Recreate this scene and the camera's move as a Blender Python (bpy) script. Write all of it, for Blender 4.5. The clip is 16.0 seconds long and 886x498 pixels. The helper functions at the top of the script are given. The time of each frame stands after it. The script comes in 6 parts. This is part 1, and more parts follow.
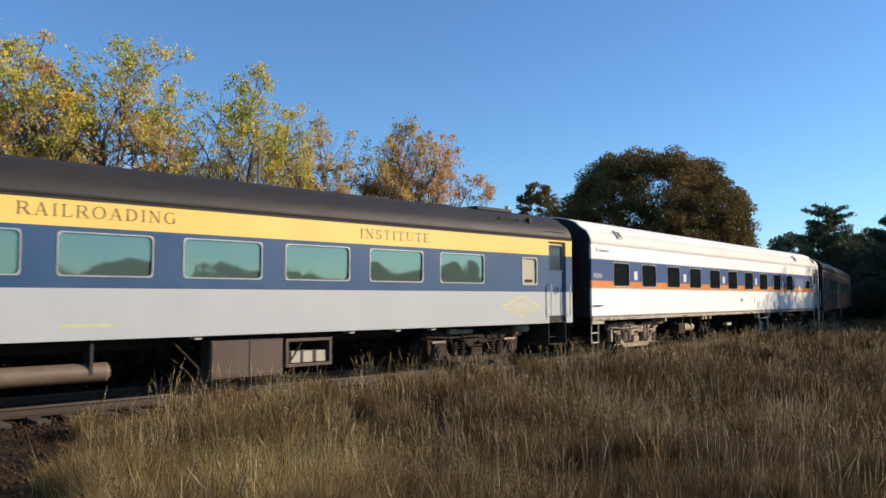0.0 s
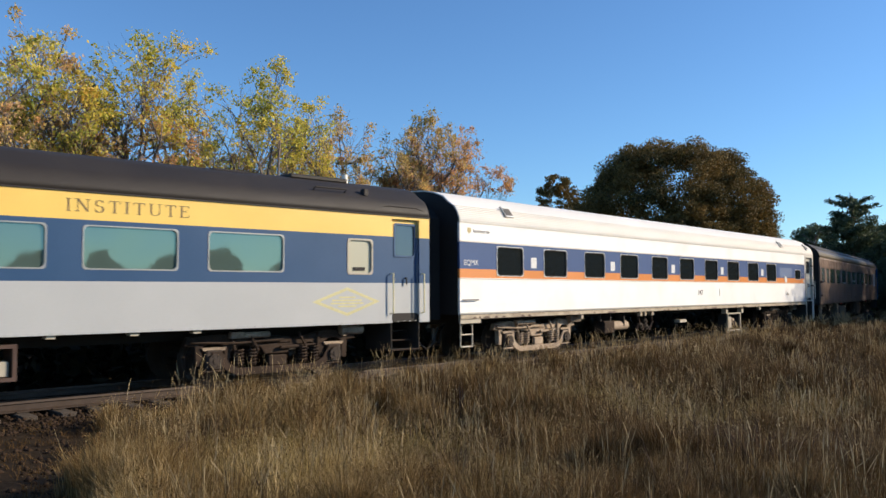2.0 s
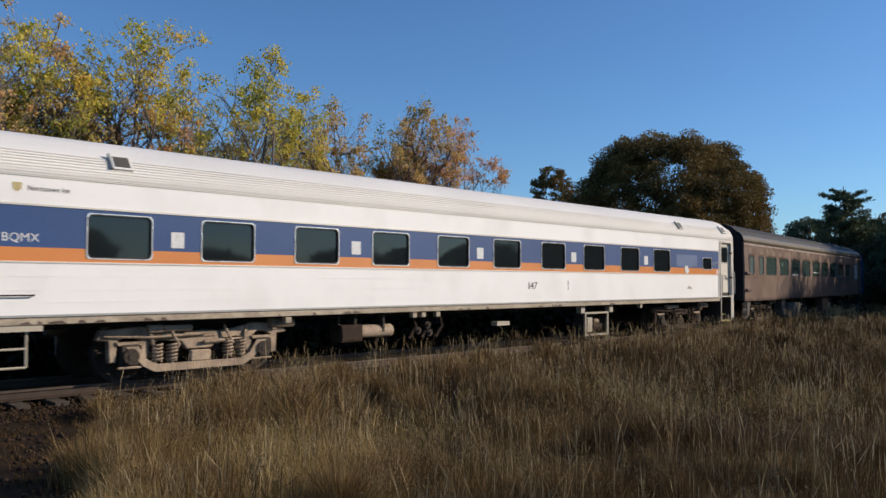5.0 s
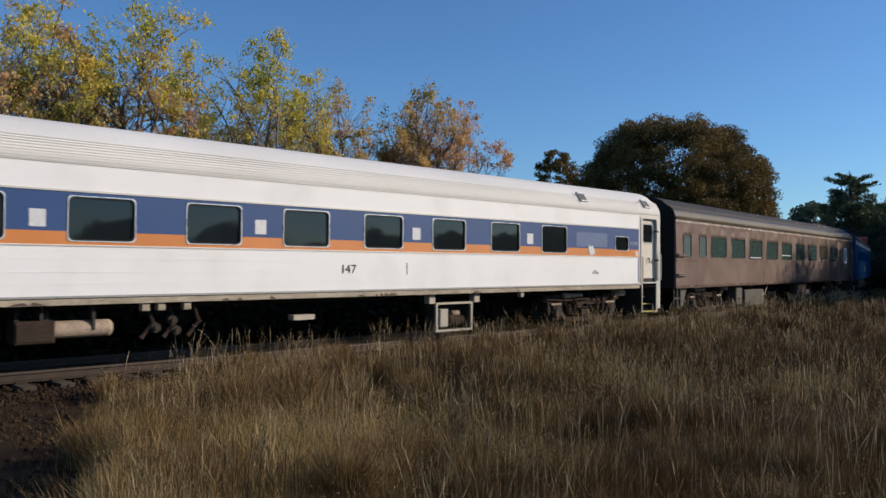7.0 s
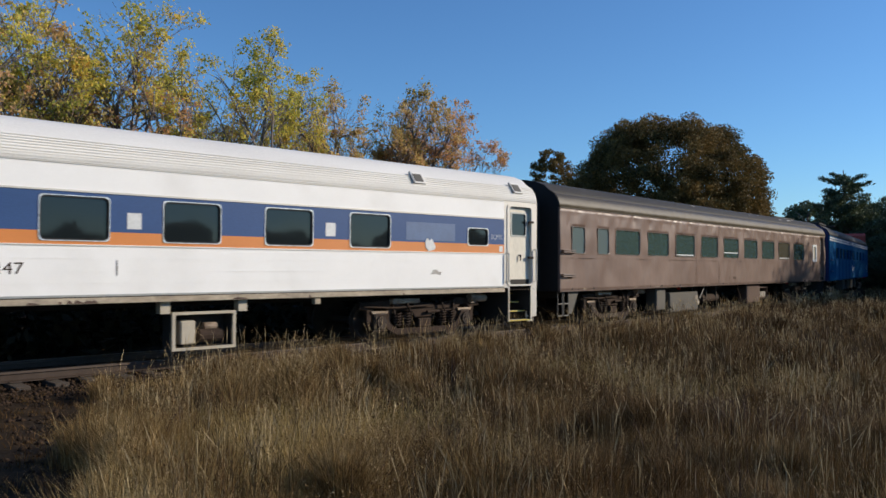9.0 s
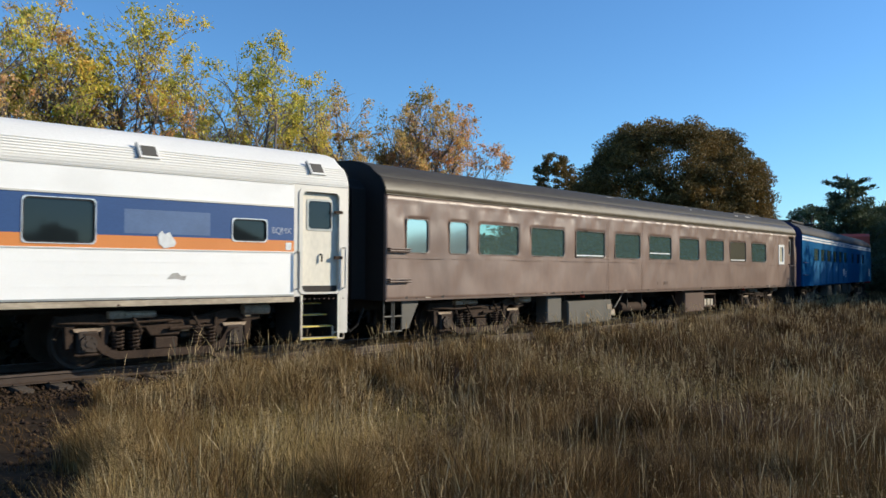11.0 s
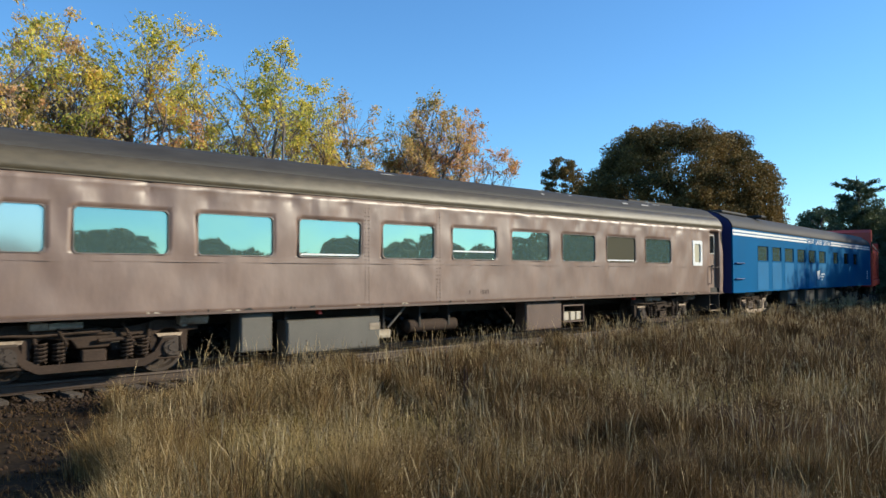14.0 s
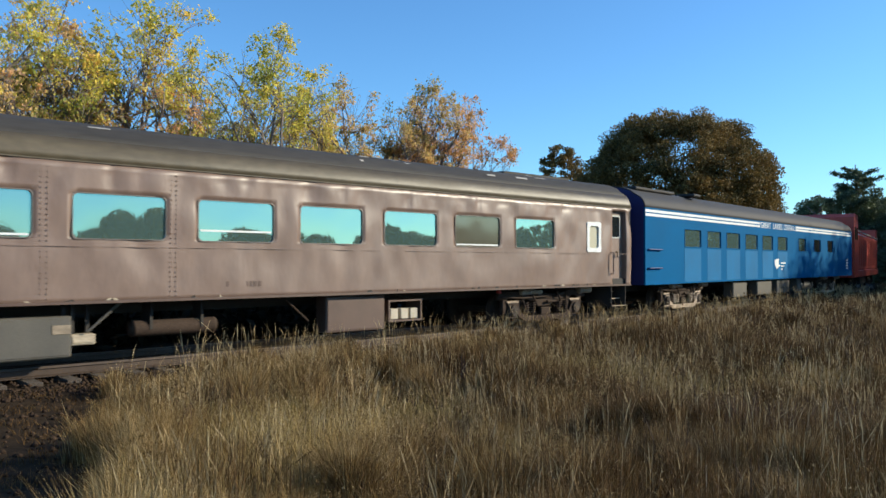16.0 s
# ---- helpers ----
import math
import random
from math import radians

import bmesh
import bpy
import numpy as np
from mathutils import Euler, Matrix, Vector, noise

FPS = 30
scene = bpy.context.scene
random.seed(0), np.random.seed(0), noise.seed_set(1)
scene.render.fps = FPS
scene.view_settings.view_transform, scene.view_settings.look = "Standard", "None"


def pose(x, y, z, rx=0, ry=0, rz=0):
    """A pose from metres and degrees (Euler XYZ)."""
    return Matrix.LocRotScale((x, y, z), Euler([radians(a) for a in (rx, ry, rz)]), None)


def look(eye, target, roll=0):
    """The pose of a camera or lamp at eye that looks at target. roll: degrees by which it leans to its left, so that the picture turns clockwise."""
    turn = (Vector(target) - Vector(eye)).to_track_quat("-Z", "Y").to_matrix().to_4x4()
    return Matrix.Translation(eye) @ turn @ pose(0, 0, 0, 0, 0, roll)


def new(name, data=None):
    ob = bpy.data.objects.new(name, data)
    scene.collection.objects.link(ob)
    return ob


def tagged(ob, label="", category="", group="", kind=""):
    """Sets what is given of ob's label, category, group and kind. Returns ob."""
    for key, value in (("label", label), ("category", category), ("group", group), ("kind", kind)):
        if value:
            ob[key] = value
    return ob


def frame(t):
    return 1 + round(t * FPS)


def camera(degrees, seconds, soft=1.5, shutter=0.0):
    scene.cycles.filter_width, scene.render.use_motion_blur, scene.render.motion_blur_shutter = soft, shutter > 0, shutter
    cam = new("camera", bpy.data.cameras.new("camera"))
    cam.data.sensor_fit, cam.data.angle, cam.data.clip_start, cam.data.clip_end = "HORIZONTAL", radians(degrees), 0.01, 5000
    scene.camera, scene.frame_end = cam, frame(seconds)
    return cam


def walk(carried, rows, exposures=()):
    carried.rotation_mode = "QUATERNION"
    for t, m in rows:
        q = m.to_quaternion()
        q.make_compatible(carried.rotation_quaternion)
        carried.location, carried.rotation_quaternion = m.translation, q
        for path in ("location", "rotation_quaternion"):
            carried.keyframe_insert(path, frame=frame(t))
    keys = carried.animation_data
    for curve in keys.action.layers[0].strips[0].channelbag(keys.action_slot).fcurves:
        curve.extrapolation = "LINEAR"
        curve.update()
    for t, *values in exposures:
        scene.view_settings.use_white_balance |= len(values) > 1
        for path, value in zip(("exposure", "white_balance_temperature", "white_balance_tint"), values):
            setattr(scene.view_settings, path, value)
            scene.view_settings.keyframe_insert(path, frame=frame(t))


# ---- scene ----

EYE = 1.68          # camera above the rail head, metres
cam = camera(57.7, 16.0, soft=1.5, shutter=0.35)
TURNS = (           # seconds, yaw, pitch, roll of the hand-held camera, which stays in one place
    (0, 0.00, 3.60, 0.16),
    (0.5, 0.18, 3.75, 0.22),
    (1, 0.63, 3.76, 0.05),
    (1.5, 1.05, 3.64, 0.03),
    (2, 1.40, 3.08, 0.26),
    (2.5, 0.57, 3.46, 0.59),
    (3, 0.91, 2.69, 0.17),
    (3.5, 0.85, 2.86, 0.30),
    (4, 0.68, 2.48, 0.25),
    (4.5, 0.83, 2.57, 0.27),
    (5, 0.97, 2.46, -0.04),
    (7.5, 1.39, 1.14, -0.25),
    (8, 1.59, 1.12, -0.27),
    (8.5, 1.45, 1.06, -0.31),
    (9, 0.91, 1.24, -0.21),
    (11.5, 1.28, 1.64, -0.21),
    (12, 1.59, 2.01, -0.04),
    (12.5, 1.77, 1.84, -0.01),
    (13, 1.45, 2.06, 0.32),
    (13.5, 1.90, 1.67, -0.02),
    (14, 1.73, 1.87, 0.20),
    (14.5, 1.56, 1.60, 0.23),
    (15, 1.74, 1.51, 0.11),
    (15.5, 1.51, 1.47, 0.22),
    (16, 1.59, 0.95, -0.08),
)
EXPOSURES = ((0, 0.25, 6900, 11), (2.5, 0.25, 6900, 11), (4.0, 0.08, 6750, 13), (5.0, -0.2, 6700, 13), (7.5, -0.26, 6550, 12), (9.0, -0.12, 6500, 10), (11.5, 0.3, 6500, 5), (12.5, 0.4, 6500, 4), (16, 0.5, 6500, 3))   # seconds, stops, kelvin, tint
walk(cam, [(t, pose(0, 0, EYE, 90 + p, r, y)) for t, y, p, r in TURNS], EXPOSURES)

# way of the train: the middle of the second car along the track at each time
TRAVEL = ((0, 17.03), (0.5, 15.40), (1, 13.82), (1.5, 12.25), (2, 10.68), (2.5, 9.11), (3, 7.55), (3.5, 5.97), (4, 4.40), (4.5, 2.81), (5, 1.16), (7.5, -6.61), (8, -8.18), (8.5, -9.76), (9, -11.33), (11.5, -19.17), (12, -20.75), (12.5, -22.33), (13, -23.91), (13.5, -25.48), (14, -27.06), (14.5, -28.63), (15, -30.21), (15.5, -31.76), (16, -33.31))
TRACK_AHEAD, TRACK_TURN, BEND, BEND_MORE = 20.911, 0.82587, 3.6121e-03, 3.5363e-05
CAR_PITCH, BOGIE_HALF, HALF_LENGTH, HALF_WIDTH = 26.1, 9.07, 12.65, 1.52


def track_point(s):
    """Place on the track's centre line, s metres along it, and its heading."""
    n = 24
    x, y = 0.0, TRACK_AHEAD
    for i in range(n):
        q = s * (i + 0.5) / n
        a = TRACK_TURN + BEND * q + BEND_MORE * q * abs(q)
        x += math.cos(a) * s / n
        y += math.sin(a) * s / n
    return x, y, TRACK_TURN + BEND * s + BEND_MORE * s * abs(s)


def car_pose(s, half=BOGIE_HALF):
    ax, ay, _ = track_point(s - half)
    bx, by, _ = track_point(s + half)
    return pose((ax + bx) / 2, (ay + by) / 2, 0, 0, 0, math.degrees(math.atan2(by - ay, bx - ax)))


# ---- light ----
SUN_WAY = Vector((0.92, 0.10, 0.39)).normalized()
world = bpy.data.worlds.new("world")
scene.world = world
world.use_nodes = True
wn = world.node_tree
sky = wn.nodes.new("ShaderNodeTexSky")
sky.sky_type, sky.sun_disc = "NISHITA", False
sky.sun_elevation = math.asin(SUN_WAY.z)
sky.sun_rotation = math.atan2(SUN_WAY.x, SUN_WAY.y)
sky.air_density, sky.dust_density, sky.ozone_density = 1.0, 0.2, 4.0
tint = wn.nodes.new("ShaderNodeMix")
tint.data_type, tint.blend_type = "RGBA", "MULTIPLY"
tint.inputs[0].default_value, tint.inputs[7].default_value = 1.0, (0.70, 0.98, 1.22, 1)
wn.links.new(sky.outputs[0], tint.inputs[6])
wn.links.new(tint.outputs[2], wn.nodes["Background"].inputs[0])
wn.nodes["Background"].inputs[1].default_value = 0.128
sun = new("sun", bpy.data.lights.new("sun", "SUN"))
sun.data.energy, sun.data.angle, sun.data.color = 5.0, radians(0.6), (1.0, 0.875, 0.70)
sun.matrix_world = look(SUN_WAY * 60, (0, 0, 0))

# ---- materials ----


def mat(name, col, rough=0.6, metal=0.0, var=0.15, scale=6.0, fine=60.0, bump=0.0, bump_scale=None, spec=0.5, stretch=(1, 1, 1), dirt=None, dirt_amount=0.0):
    """Base colour varied at two scales, fine relief, and optional dirt patches."""
    m = bpy.data.materials.new(name)
    m.use_nodes = True
    nt = m.node_tree
    b = nt.nodes["Principled BSDF"]
    b.inputs["Metallic"].default_value, b.inputs["Specular IOR Level"].default_value = metal, spec
    co = nt.nodes.new("ShaderNodeTexCoord")
    mp = nt.nodes.new("ShaderNodeMapping")
    mp.inputs["Scale"].default_value = stretch
    nt.links.new(co.outputs["Object"], mp.inputs[0])

    def tex(s, detail):
        n = nt.nodes.new("ShaderNodeTexNoise")
        n.inputs["Scale"].default_value, n.inputs["Detail"].default_value = s, detail
        nt.links.new(mp.outputs[0], n.inputs["Vector"])
        return n
    big, small = tex(scale, 4), tex(fine, 3)
    add = nt.nodes.new("ShaderNodeMath")
    add.operation = "ADD"
    nt.links.new(big.outputs[0], add.inputs[0])
    nt.links.new(small.outputs[0], add.inputs[1])
    ramp = nt.nodes.new("ShaderNodeMapRange")
    ramp.inputs["From Min"].default_value, ramp.inputs["From Max"].default_value = 0.6, 1.4
    ramp.inputs["To Min"].default_value, ramp.inputs["To Max"].default_value = 1 - var, 1 + var
    nt.links.new(add.outputs[0], ramp.inputs[0])
    mul = nt.nodes.new("ShaderNodeMix")
    mul.data_type, mul.blend_type = "RGBA", "MULTIPLY"
    mul.inputs[0].default_value = 1
    mul.inputs[6].default_value = (*col, 1)
    nt.links.new(ramp.outputs[0], mul.inputs[7])
    out = mul.outputs[2]
    if dirt:
        dn = tex(scale * 0.6, 8)
        dr = nt.nodes.new("ShaderNodeMapRange")
        dr.inputs["From Min"].default_value, dr.inputs["From Max"].default_value = 0.5, 0.72
        dr.inputs["To Max"].default_value = dirt_amount
        nt.links.new(dn.outputs[0], dr.inputs[0])
        dm = nt.nodes.new("ShaderNodeMix")
        dm.data_type = "RGBA"
        nt.links.new(dr.outputs[0], dm.inputs[0])
        nt.links.new(out, dm.inputs[6])
        dm.inputs[7].default_value = (*dirt, 1)
        out = dm.outputs[2]
    nt.links.new(out, b.inputs["Base Color"])
    rr = nt.nodes.new("ShaderNodeMapRange")
    rr.inputs["To Min"].default_value, rr.inputs["To Max"].default_value = max(rough - 0.12, 0.03), min(rough + 0.12, 1)
    nt.links.new(big.outputs[0], rr.inputs[0])
    nt.links.new(rr.outputs[0], b.inputs["Roughness"])
    if bump:
        bt = tex(bump_scale or fine, 3)
        bp = nt.nodes.new("ShaderNodeBump")
        bp.inputs["Strength"].default_value, bp.inputs["Distance"].default_value = 1.0, bump
        nt.links.new(bt.outputs[0], bp.inputs["Height"])
        nt.links.new(bp.outputs[0], b.inputs["Normal"])
    return m


def leaf_mat(name, cols, thin=0.35, low=0.25, patch=0.35, tuft=0.0):
    """Leaves and blades: colours by island, over patches by place; light passes through in part."""
    m = bpy.data.materials.new(name)
    m.use_nodes = True
    nt = m.node_tree
    b = nt.nodes["Principled BSDF"]
    geo = nt.nodes.new("ShaderNodeNewGeometry")
    no = nt.nodes.new("ShaderNodeTexNoise")
    no.inputs["Scale"].default_value, no.inputs["Detail"].default_value = patch, 3
    nt.links.new(geo.outputs["Position"], no.inputs["Vector"])
    mx = nt.nodes.new("ShaderNodeMath")
    mx.operation = "MULTIPLY_ADD"
    mx.inputs[1].default_value = 0.75
    nt.links.new(geo.outputs["Random Per Island"], mx.inputs[0])
    ms = nt.nodes.new("ShaderNodeMath")
    ms.operation = "MULTIPLY_ADD"
    ms.inputs[1].default_value, ms.inputs[2].default_value = 1.5, -0.62
    nt.links.new(no.outputs[0], ms.inputs[0])
    nt.links.new(ms.outputs[0], mx.inputs[2])
    place = mx.outputs[0]
    if tuft:
        nf = nt.nodes.new("ShaderNodeTexNoise")
        nf.inputs["Scale"].default_value, nf.inputs["Detail"].default_value = patch * 7, 2
        nt.links.new(geo.outputs["Position"], nf.inputs["Vector"])
        mf = nt.nodes.new("ShaderNodeMath")
        mf.operation = "MULTIPLY_ADD"
        mf.inputs[1].default_value = tuft
        nt.links.new(nf.outputs[0], mf.inputs[0])
        off = nt.nodes.new("ShaderNodeMath")
        off.operation = "SUBTRACT"
        off.inputs[1].default_value = tuft * 0.5
        nt.links.new(mx.outputs[0], off.inputs[0])
        nt.links.new(off.outputs[0], mf.inputs[2])
        place = mf.outputs[0]
    cr = nt.nodes.new("ShaderNodeValToRGB")
    for i, c in enumerate(cols):
        e = cr.color_ramp.elements[i] if i < 2 else cr.color_ramp.elements.new(0.5)
        e.color = (*c, 1)
    for i, e in enumerate(cr.color_ramp.elements):
        e.position = i / max(len(cols) - 1, 1)
    for i, c in enumerate(cols):
        cr.color_ramp.elements[i].color = (*c, 1)
    nt.links.new(place, cr.inputs[0])
    nt.links.new(cr.outputs[0], b.inputs["Base Color"])
    b.inputs["Roughness"].default_value, b.inputs["Specular IOR Level"].default_value = 0.6, low
    tr = nt.nodes.new("ShaderNodeBsdfTranslucent")
    nt.links.new(cr.outputs[0], tr.inputs[0])
    ad = nt.nodes.new("ShaderNodeMixShader")
    ad.inputs[0].default_value = thin
    nt.links.new(b.outputs[0], ad.inputs[1])
    nt.links.new(tr.outputs[0], ad.inputs[2])
    nt.links.new(ad.outputs[0], nt.nodes["Material Output"].inputs[0])
    return m


def glass(name, col, metal, rough=0.03, bump=0.0):
    """Tinted car glass; a mirror film where metal is high."""
    m = bpy.data.materials.new(name)
    m.use_nodes = True
    nt = m.node_tree
    b = nt.nodes["Principled BSDF"]
    b.inputs["Base Color"].default_value = (*col, 1)
    b.inputs["Metallic"].default_value, b.inputs["Roughness"].default_value = metal, rough
    b.inputs["IOR"].default_value = 1.5
    if bump:
        co = nt.nodes.new("ShaderNodeTexCoord")
        n = nt.nodes.new("ShaderNodeTexNoise")
        n.inputs["Scale"].default_value, n.inputs["Detail"].default_value = 0.9, 1
        nt.links.new(co.outputs["Object"], n.inputs["Vector"])
        bp = nt.nodes.new("ShaderNodeBump")
        bp.inputs["Distance"].default_value = bump
        nt.links.new(n.outputs[0], bp.inputs["Height"])
        nt.links.new(bp.outputs[0], b.inputs["Normal"])
    return m


M = dict(
    yellow=mat("yellow_paint", (0.85, 0.56, 0.13), 0.4, var=0.06, scale=1.2, bump=0.004, bump_scale=1.3),
    navy=mat("blue_paint", (0.028, 0.076, 0.165), 0.45, spec=0.3, var=0.12, scale=1.2, bump=0.004, bump_scale=1.3),
    grey=mat("grey_paint", (0.42, 0.43, 0.43), 0.5, var=0.06, scale=1.0, bump=0.004, bump_scale=1.3),
    roof_dark=mat("dark_roof_paint", (0.03, 0.025, 0.022), 0.6, var=0.25, scale=1.5, bump=0.004, spec=0.3),
    white=mat("white_paint", (0.82, 0.81, 0.79), 0.55, var=0.05, scale=1.0, bump=0.003, bump_scale=1.5, dirt=(0.45, 0.42, 0.37), dirt_amount=0.25),
    steel=mat("stainless_steel", (0.56, 0.53, 0.48), 0.45, 0.2, var=0.08, scale=1.5),
    band=mat("faded_blue_band", (0.03, 0.075, 0.20), 0.5, spec=0.3, var=0.15, scale=1.0, stretch=(0.3, 1, 1)),
    faint_white=mat("rubbed_white_letter", (0.30, 0.34, 0.42), 0.5, var=0.3, scale=14),
    band_pale=mat("rubbed_blue_band", (0.07, 0.125, 0.25), 0.55, var=0.2, scale=3),
    orange=mat("orange_band", (0.62, 0.215, 0.05), 0.42, var=0.08, scale=1.5),
    brown=mat("faded_brown_paint", (0.172, 0.114, 0.089), 0.44, var=0.16, scale=0.7, fine=7, bump=0.006, bump_scale=5, stretch=(1, 1, 0.5), dirt=(0.11, 0.07, 0.055), dirt_amount=0.45),
    brown_roof=mat("dark_grey_roof", (0.046, 0.042, 0.038), 0.7, spec=0.2, var=0.3, scale=1.1, fine=9, bump=0.006, stretch=(0.25, 1, 1)),
    eave=mat("dull_olive_eave", (0.085, 0.068, 0.044), 0.5, spec=0.3, var=0.3, scale=0.8, fine=8, bump=0.02, bump_scale=2.0, stretch=(0.5, 1, 1)),
    blue=mat("bright_blue_paint", (0.0, 0.085, 0.215), 0.65, spec=0.05, var=0.15, scale=0.8, bump=0.005, bump_scale=1.2),
    blue_pale=mat("weathered_blue_paint", (0.008, 0.115, 0.26), 0.65, spec=0.12, var=0.2, scale=1.2),
    blue_roof=mat("worn_black_roof", (0.045, 0.043, 0.043), 0.7, spec=0.2, var=0.35, scale=0.8),
    deep_blue=mat("deep_blue_paint", (0.012, 0.02, 0.11), 0.45, var=0.15),
    red=mat("red_paint", (0.50, 0.055, 0.03), 0.45, var=0.2, scale=0.9),
    black=mat("black_rubber", (0.012, 0.011, 0.011), 0.75, var=0.3),
    dark=mat("dark_underframe", (0.025, 0.021, 0.018), 0.8, var=0.35),
    bogie=mat("rusty_dusty_steel", (0.046, 0.031, 0.023), 0.85, spec=0.15, var=0.5, scale=3, fine=30, bump=0.004),
    bogie_pale=mat("pale_dusty_steel", (0.36, 0.275, 0.20), 0.75, spec=0.3, var=0.5, scale=3, fine=30, bump=0.004, dirt=(0.06, 0.038, 0.027), dirt_amount=0.85),
    wheel=mat("wheel_steel", (0.055, 0.042, 0.034), 0.7, 0.1, spec=0.2, var=0.35, scale=4),
    tread=mat("polished_tread", (0.5, 0.47, 0.44), 0.3, 0.9, var=0.1),
    boxbrown=mat("brown_box_paint", (0.082, 0.046, 0.033), 0.5, var=0.25, scale=2),
    boxgrey=mat("grey_box_paint", (0.076, 0.068, 0.056), 0.55, var=0.25, scale=2),
    tank=mat("dusty_tank", (0.14, 0.095, 0.062), 0.6, var=0.3, scale=3),
    cream=mat("cream_paint", (0.42, 0.37, 0.29), 0.5, var=0.15, scale=4),
    sill=mat("dirty_cream_sill", (0.36, 0.30, 0.22), 0.7, var=0.4, scale=4, fine=25, stretch=(0.4, 1, 1), dirt=(0.12, 0.08, 0.05), dirt_amount=0.6),
    frame_metal=mat("window_frame_metal", (0.36, 0.36, 0.34), 0.4, 0.4, var=0.1),
    pale_rail=mat("pale_yellow_handrail", (0.72, 0.64, 0.36), 0.45, var=0.1),
    door_white=mat("rust_stained_cream_door", (0.66, 0.61, 0.51), 0.5, var=0.12, scale=2.5, fine=20, stretch=(1, 1, 0.4), dirt=(0.34, 0.23, 0.13), dirt_amount=0.7),
    brown_frame=mat("worn_brown_frame", (0.15, 0.12, 0.10), 0.4, 0.2, var=0.2),
    yellow_rail=mat("yellow_handrail", (0.8, 0.62, 0.12), 0.45, var=0.1),
    letter=mat("faded_black_letter", (0.16, 0.11, 0.05), 0.6, var=0.3, scale=9),
    letter_white=mat("white_letter", (0.62, 0.63, 0.62), 0.5, var=0.2, scale=12),
    pale_yellow=mat("worn_yellow_outline", (0.54, 0.50, 0.27), 0.5, var=0.2, scale=9),
    faint=mat("faint_grey_letter", (0.36, 0.34, 0.31), 0.6, var=0.3, scale=14),
    yellow_dull=mat("dull_gold_emblem", (0.45, 0.36, 0.16), 0.6, var=0.2, scale=14),
    chrome=mat("bright_window_frame", (0.74, 0.73, 0.70), 0.3, 0.5, var=0.06),
    g_door=glass("dull_blue_door_glass", (0.10, 0.13, 0.155), 0.5, 0.06, 0.01),
    hose=mat("red_hose", (0.4, 0.04, 0.03), 0.6, var=0.2),
    g_teal=glass("teal_mirror_glass", (0.25, 0.40, 0.37), 0.8, 0.02, 0.012),
    g_olive=glass("dull_olive_glass", (0.16, 0.15, 0.11), 0.45, 0.08, 0.012),
    g_green=glass("grey_green_mirror_glass", (0.17, 0.25, 0.225), 0.62, 0.03, 0.012),
    roof_white=mat("weathered_white_roof", (0.70, 0.68, 0.64), 0.7, var=0.12, scale=1.0, stretch=(0.4, 1, 1)),
    g_dark=glass("dark_glass", (0.012, 0.016, 0.018), 0.0, 0.04, 0.01),
    g_pale=glass("frosted_glass", (0.52, 0.48, 0.36), 0.1, 0.2),
    g_sky=glass("pale_mirror_glass", (0.40, 0.52, 0.52), 0.7, 0.08),
    rail=mat("rail_steel", (0.066, 0.045, 0.033), 0.55, 0.3, var=0.3, scale=5),
    tie=mat("weathered_tie", (0.075, 0.057, 0.043), 0.9, var=0.4, scale=4, fine=40, bump=0.01, stretch=(1, 8, 8)),
    stone=mat("ballast_stone", (0.042, 0.027, 0.018), 0.95, spec=0.1, var=0.5, scale=8),
    soil=mat("dry_soil", (0.036, 0.025, 0.016), 0.97, spec=0.05, var=0.45, scale=0.5, fine=12, bump=0.03, bump_scale=9, dirt=(0.028, 0.02, 0.014), dirt_amount=0.7),
    bark=mat("grey_bark", (0.17, 0.135, 0.11), 0.9, var=0.35, scale=3, fine=20, bump=0.02, stretch=(1, 1, 0.3)),
    interior=mat("dark_interior", (0.03, 0.03, 0.03), 0.9, var=0.2),
)

# ---- mesh helpers ----


def part(name, bm, material, parent, label="", smooth=False):
    me = bpy.data.meshes.new(name)
    bm.to_mesh(me)
    bm.free()
    me.materials.append(material)
    if smooth:
        for f in me.polygons:
            f.use_smooth = True
    ob = new(name, me)
    ob.parent = parent
    if label:
        tagged(ob, label)
    return ob


def block(bm, x0, x1, y0, y1, z0, z1, r=0.0):
    """A box, with edges chamfered by r."""
    vs = [bm.verts.new((x, y, z)) for x in (x0, x1) for y in (y0, y1) for z in (z0, z1)]
    fs = [bm.faces.new([vs[i] for i in q]) for q in ((0, 1, 3, 2), (4, 6, 7, 5), (0, 4, 5, 1), (2, 3, 7, 6), (0, 2, 6, 4), (1, 5, 7, 3))]
    if r:
        es = {e for f in fs for e in f.edges}
        bmesh.ops.bevel(bm, geom=list(es), offset=r, segments=1, affect="EDGES")
    return bm


def box(x0, x1, y0, y1, z0, z1, r=0.0):
    return block(bmesh.new(), x0, x1, y0, y1, z0, z1, r)


